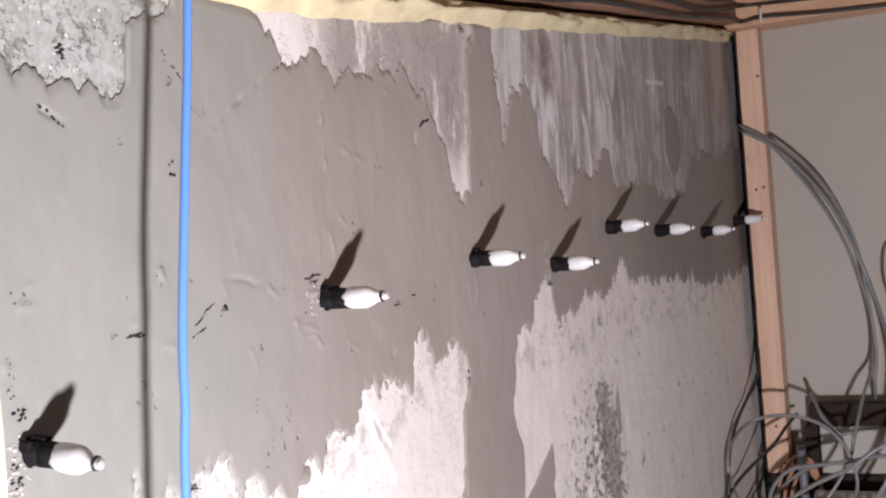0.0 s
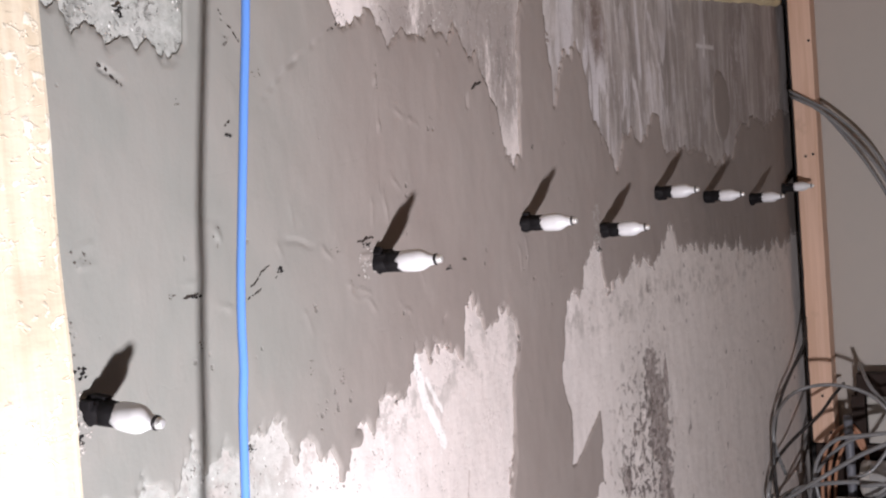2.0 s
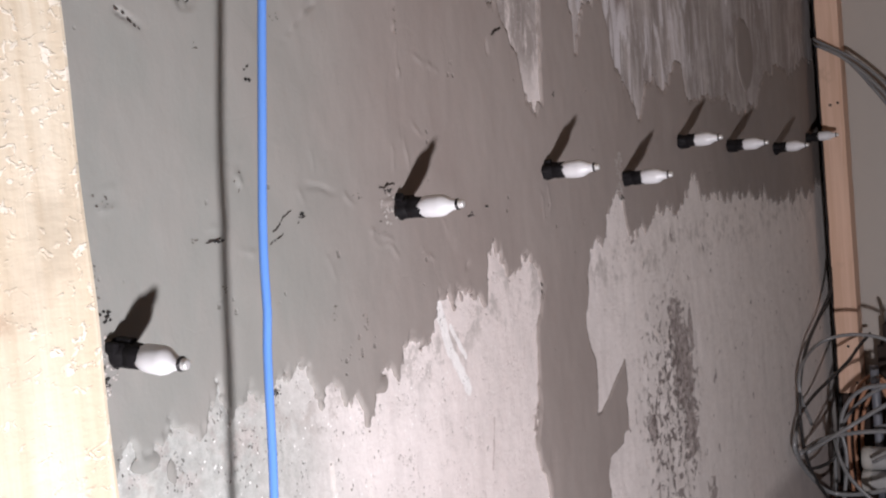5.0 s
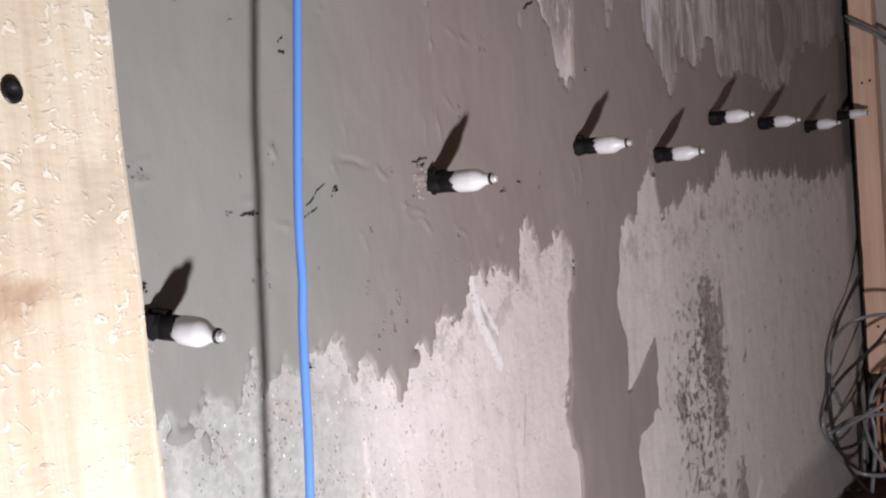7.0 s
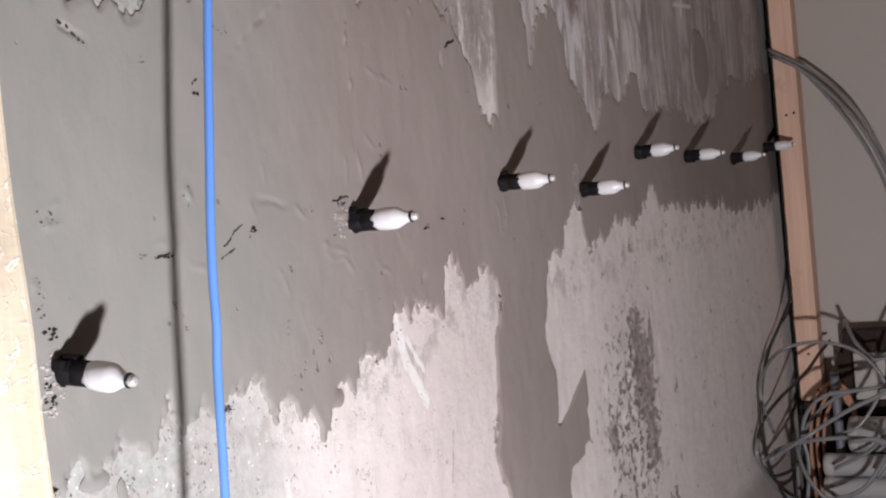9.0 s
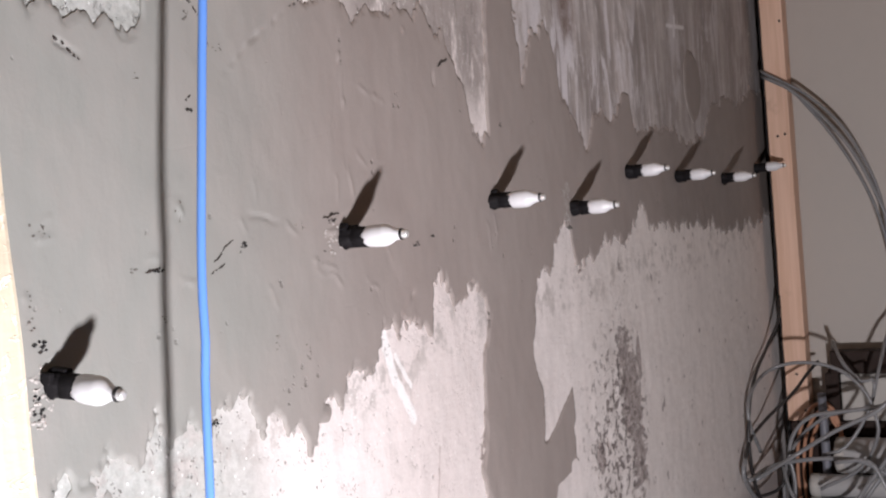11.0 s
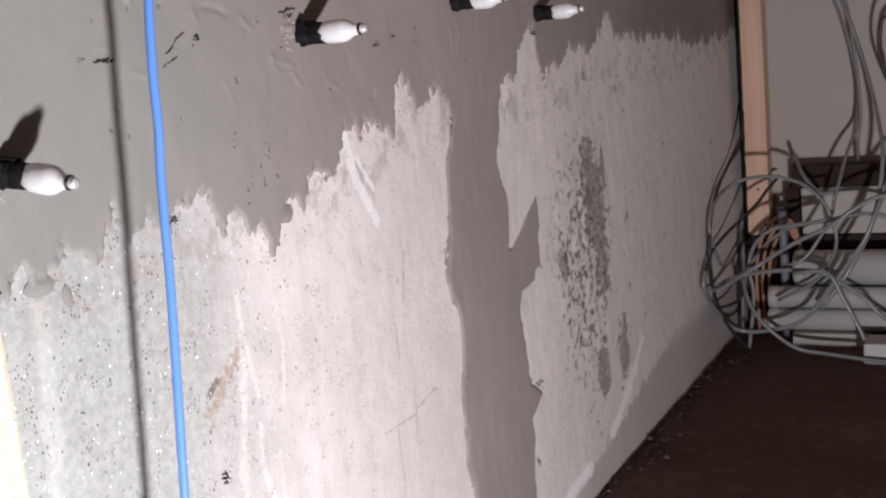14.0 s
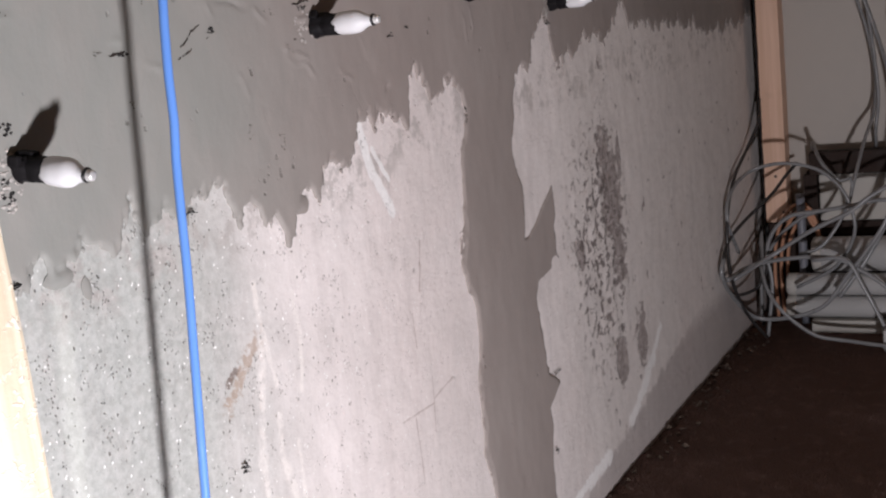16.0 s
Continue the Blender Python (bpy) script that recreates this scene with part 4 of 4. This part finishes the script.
grey_cable([(2.478, -0.016, 0.866), (2.420, -0.021, 0.856), (2.415, -0.060, 0.831), (2.415, -0.100, 0.803), (2.415, -0.163, 0.733), (2.415, -0.211, 0.629), (2.415, -0.228, 0.523), (2.415, -0.236, 0.419), (2.412, -0.230, 0.36), (2.44, -0.226, 0.321)])
grey_cable([(2.410, -0.024, 0.845), (2.405, -0.064, 0.822), (2.410, -0.114, 0.774), (2.410, -0.173, 0.695), (2.410, -0.215, 0.600), (2.410, -0.245, 0.500), (2.350, -0.271, 0.409), (2.285, -0.284, 0.335), (2.270, -0.265, 0.229), (2.250, -0.228, 0.152), (2.240, -0.179, 0.082)])
grey_cable([(2.220, -0.012, 0.168), (2.149, -0.012, 0.237), (2.182, -0.012, 0.281), (2.260, -0.031, 0.308), (2.260, -0.090, 0.320), (2.260, -0.147, 0.307), (2.260, -0.184, 0.275), (2.260, -0.201, 0.238), (2.262, -0.205, 0.190), (2.275, -0.17, 0.13), (2.28, -0.10, 0.09)])
grey_cable([(2.124, -0.012, 0.138), (2.240, -0.026, 0.138), (2.240, -0.096, 0.152), (2.240, -0.163, 0.153), (2.240, -0.200, 0.140), (2.240, -0.253, 0.104), (2.240, -0.281, 0.074), (2.235, -0.34, 0.045), (2.23, -0.5, 0.042)])
grey_cable([(2.115, -0.012, 0.184), (2.087, -0.012, 0.156), (2.158, -0.012, 0.100), (2.230, -0.033, 0.046), (2.230, -0.093, 0.046), (2.230, -0.152, 0.067), (2.230, -0.192, 0.117), (2.230, -0.221, 0.156), (2.230, -0.257, 0.209), (2.240, -0.278, 0.261), (2.28, -0.30, 0.32), (2.36, -0.315, 0.345), (2.44, -0.32, 0.321)])
grey_cable([(2.165, -0.012, 0.129), (2.220, -0.071, 0.162), (2.220, -0.140, 0.205), (2.220, -0.206, 0.237), (2.225, -0.239, 0.262), (2.24, -0.30, 0.285), (2.26, -0.42, 0.27), (2.26, -0.60, 0.22)])
grey_cable([(2.24, -0.045, 0.14), (2.21, -0.060, 0.105), (2.200, -0.080, 0.074), (2.200, -0.108, 0.045), (2.200, -0.145, 0.021), (2.200, -0.192, 0.014), (2.180, -0.255, 0.012), (2.170, -0.31, 0.010), (2.165, -0.45, 0.008)])
grey_cable([(2.220, -0.138, 0.152), (2.220, -0.194, 0.154), (2.220, -0.220, 0.109), (2.220, -0.246, 0.054), (2.220, -0.263, 0.009)])
grey_cable([(2.250, -0.050, 0.006), (2.250, -0.062, 0.104), (2.250, -0.055, 0.156), (2.250, -0.067, 0.197), (2.250, -0.098, 0.226), (2.250, -0.146, 0.234), (2.250, -0.193, 0.240), (2.25, -0.27, 0.25), (2.26, -0.40, 0.215), (2.27, -0.60, 0.19)])
grey_cable([(2.44, -0.112, 0.321), (2.38, -0.122, 0.342), (2.32, -0.138, 0.330), (2.290, -0.155, 0.308), (2.290, -0.180, 0.281), (2.290, -0.199, 0.285), (2.290, -0.200, 0.260), (2.290, -0.188, 0.236), (2.290, -0.149, 0.227), (2.290, -0.110, 0.215), (2.30, -0.06, 0.17), (2.32, -0.03, 0.10), (2.33, -0.025, 0.006)])
black_cable([(2.428, -0.020, 0.425), (2.375, -0.028, 0.388), (2.334, -0.012, 0.341), (2.232, -0.012, 0.308), (2.165, -0.012, 0.264), (2.140, -0.012, 0.199), (2.164, -0.012, 0.124), (2.20, -0.025, 0.06), (2.24, -0.05, 0.006)], False)
black_cable([(2.42, -0.085, 0.300), (2.36, -0.075, 0.285), (2.300, -0.060, 0.260), (2.250, -0.018, 0.219), (2.140, -0.012, 0.199), (2.096, -0.012, 0.159), (2.159, -0.012, 0.105), (2.250, -0.032, 0.094), (2.250, -0.053, 0.125), (2.250, -0.060, 0.156)], False)
black_cable([(2.350, -0.420, 0.460), (2.350, -0.340, 0.570), (2.350, -0.303, 0.581), (2.350, -0.284, 0.578), (2.350, -0.276, 0.529), (2.350, -0.286, 0.479), (2.350, -0.307, 0.428), (2.36, -0.336, 0.36), (2.43, -0.35, 0.321)], False)
black_cable([(0.9, -0.034, 0.900), (1.271, -0.034, 0.903), (1.574, -0.034, 0.947), (1.974, -0.034, 0.995), (2.30, -0.036, 1.045), (2.396, -0.040, 1.052), (2.396, -0.082, 1.056), (2.396, -0.189, 1.047), (2.396, -0.303, 1.042), (2.396, -0.62, 1.030)], True)
black_cable([(1.1, -0.034, 0.93), (1.448, -0.034, 0.945), (1.814, -0.034, 0.998), (2.09, -0.034, 1.026), (2.30, -0.036, 1.062), (2.396, -0.045, 1.082), (2.396, -0.140, 1.077), (2.396, -0.305, 1.068), (2.396, -0.62, 1.05)], True)
black_cable([(1.5, -0.034, 0.985), (1.9, -0.034, 1.035), (2.2, -0.036, 1.062), (2.39, -0.050, 1.10), (2.396, -0.20, 1.115), (2.396, -0.6, 1.12)], True)
tagged(tube("cream_cable", [(2.36, -0.42, 0.45), (2.340, -0.340, 0.555), (2.340, -0.308, 0.567), (2.340, -0.295, 0.543), (2.340, -0.292, 0.499), (2.340, -0.303, 0.459), (2.340, -0.328, 0.418), (2.36, -0.37, 0.36), (2.43, -0.38, 0.321)], 0.0045, CREAM), "cream cable looped before the panel wall", "cable")
for k in range(3):
    d = 0.012 * k
    tagged(tube("orange_cable", [(2.405, -0.040 - d, 0.004), (2.402, -0.038 - d, 0.10), (2.398, -0.046 - d, 0.165 - 0.3 * d), (2.392, -0.064 - d, 0.205 - 0.5 * d), (2.386, -0.090 - 0.6 * d, 0.228 - d), (2.386, -0.112, 0.215 - d), (2.392, -0.126, 0.15), (2.395, -0.128, 0.004)], 0.0034, COPPER), "orange-brown cable curving round the stud foot", "cable", "orange cables at the stud")
tagged(part("cable_staple", block((2.390, -0.081, 1.046), (2.4055, -0.076, 1.072), 0.0015), STEEL), "steel staple holding a cable to the rail", "staple")
tagged(tube("grey_conduit", [(2.37, -0.098, -0.002), (2.37, -0.098, 0.12), (2.37, -0.097, 0.248)], 0.008, GREY_PLASTIC, None, 0.03, 14), "short grey plastic conduit standing on the carpet", "conduit")

# ---- rack with white plastic lengths ----
rack = tagged(new("metal_rack"), "low dark brown metal rack beside the panel wall", "rack")
rack.location = (2.415, 0, 0)
part("top_rail", block((0.0, -1.2, 0.276), (0.040, -0.108, 0.319), 0.003), BROWN_METAL, rack)
part("lower_rail", block((0.002, -1.2, 0.161), (0.030, -0.100, 0.186), 0.002), BROWN_METAL, rack)
part("post", block((0.001, -0.121, -0.002), (0.023, -0.0965, 0.277), 0.002), BROWN_METAL, rack)
part("post", block((0.001, -1.17, -0.002), (0.023, -1.147, 0.277), 0.002), BROWN_METAL, rack)
tagged(part("foam_board", block((2.427, -1.14, 0.1865), (2.438, -0.123, 0.275), 0.003, 20, 0.0006), WHITE_BOARD), "dusty white board standing on the rack's lower rail", "board")


def build_pipe(y0, z, r, x):
    p = tagged(new("plastic_pipe"), "white plastic pipe lying in a stack", "pipe", "white pipes")
    p.location = (x, y0, z)
    body = part("tube", lathe([(0.016, r * 0.93), (0.018, r), (0.9, r), (0.902, r * 0.85)], 28), WHITE_PVC, p, "", True)
    part("end_cap", lathe([(0.0, r * 0.86), (0.003, r * 1.02), (0.017, r * 1.03), (0.0175, r * 0.98)], 28), WHITE_BOARD, body, "off-white end cap", True)


build_pipe(-0.072, 0.0435, 0.0205, 2.331)
build_pipe(-0.074, 0.0852, 0.0205, 2.331)
build_pipe(-0.120, 0.1385, 0.0320, 2.345)
tagged(part("white_board", block((2.306, -0.25, -0.002), (2.37, -0.118, 0.0225), 0.003), WHITE_BOARD), "flat white board under the stacked pipes", "board")
tagged(part("white_board", block((2.19, -0.9, -0.002), (2.26, -0.254, 0.036), 0.004), WHITE_PVC), "white plastic trunking lying on the carpet", "trunking")
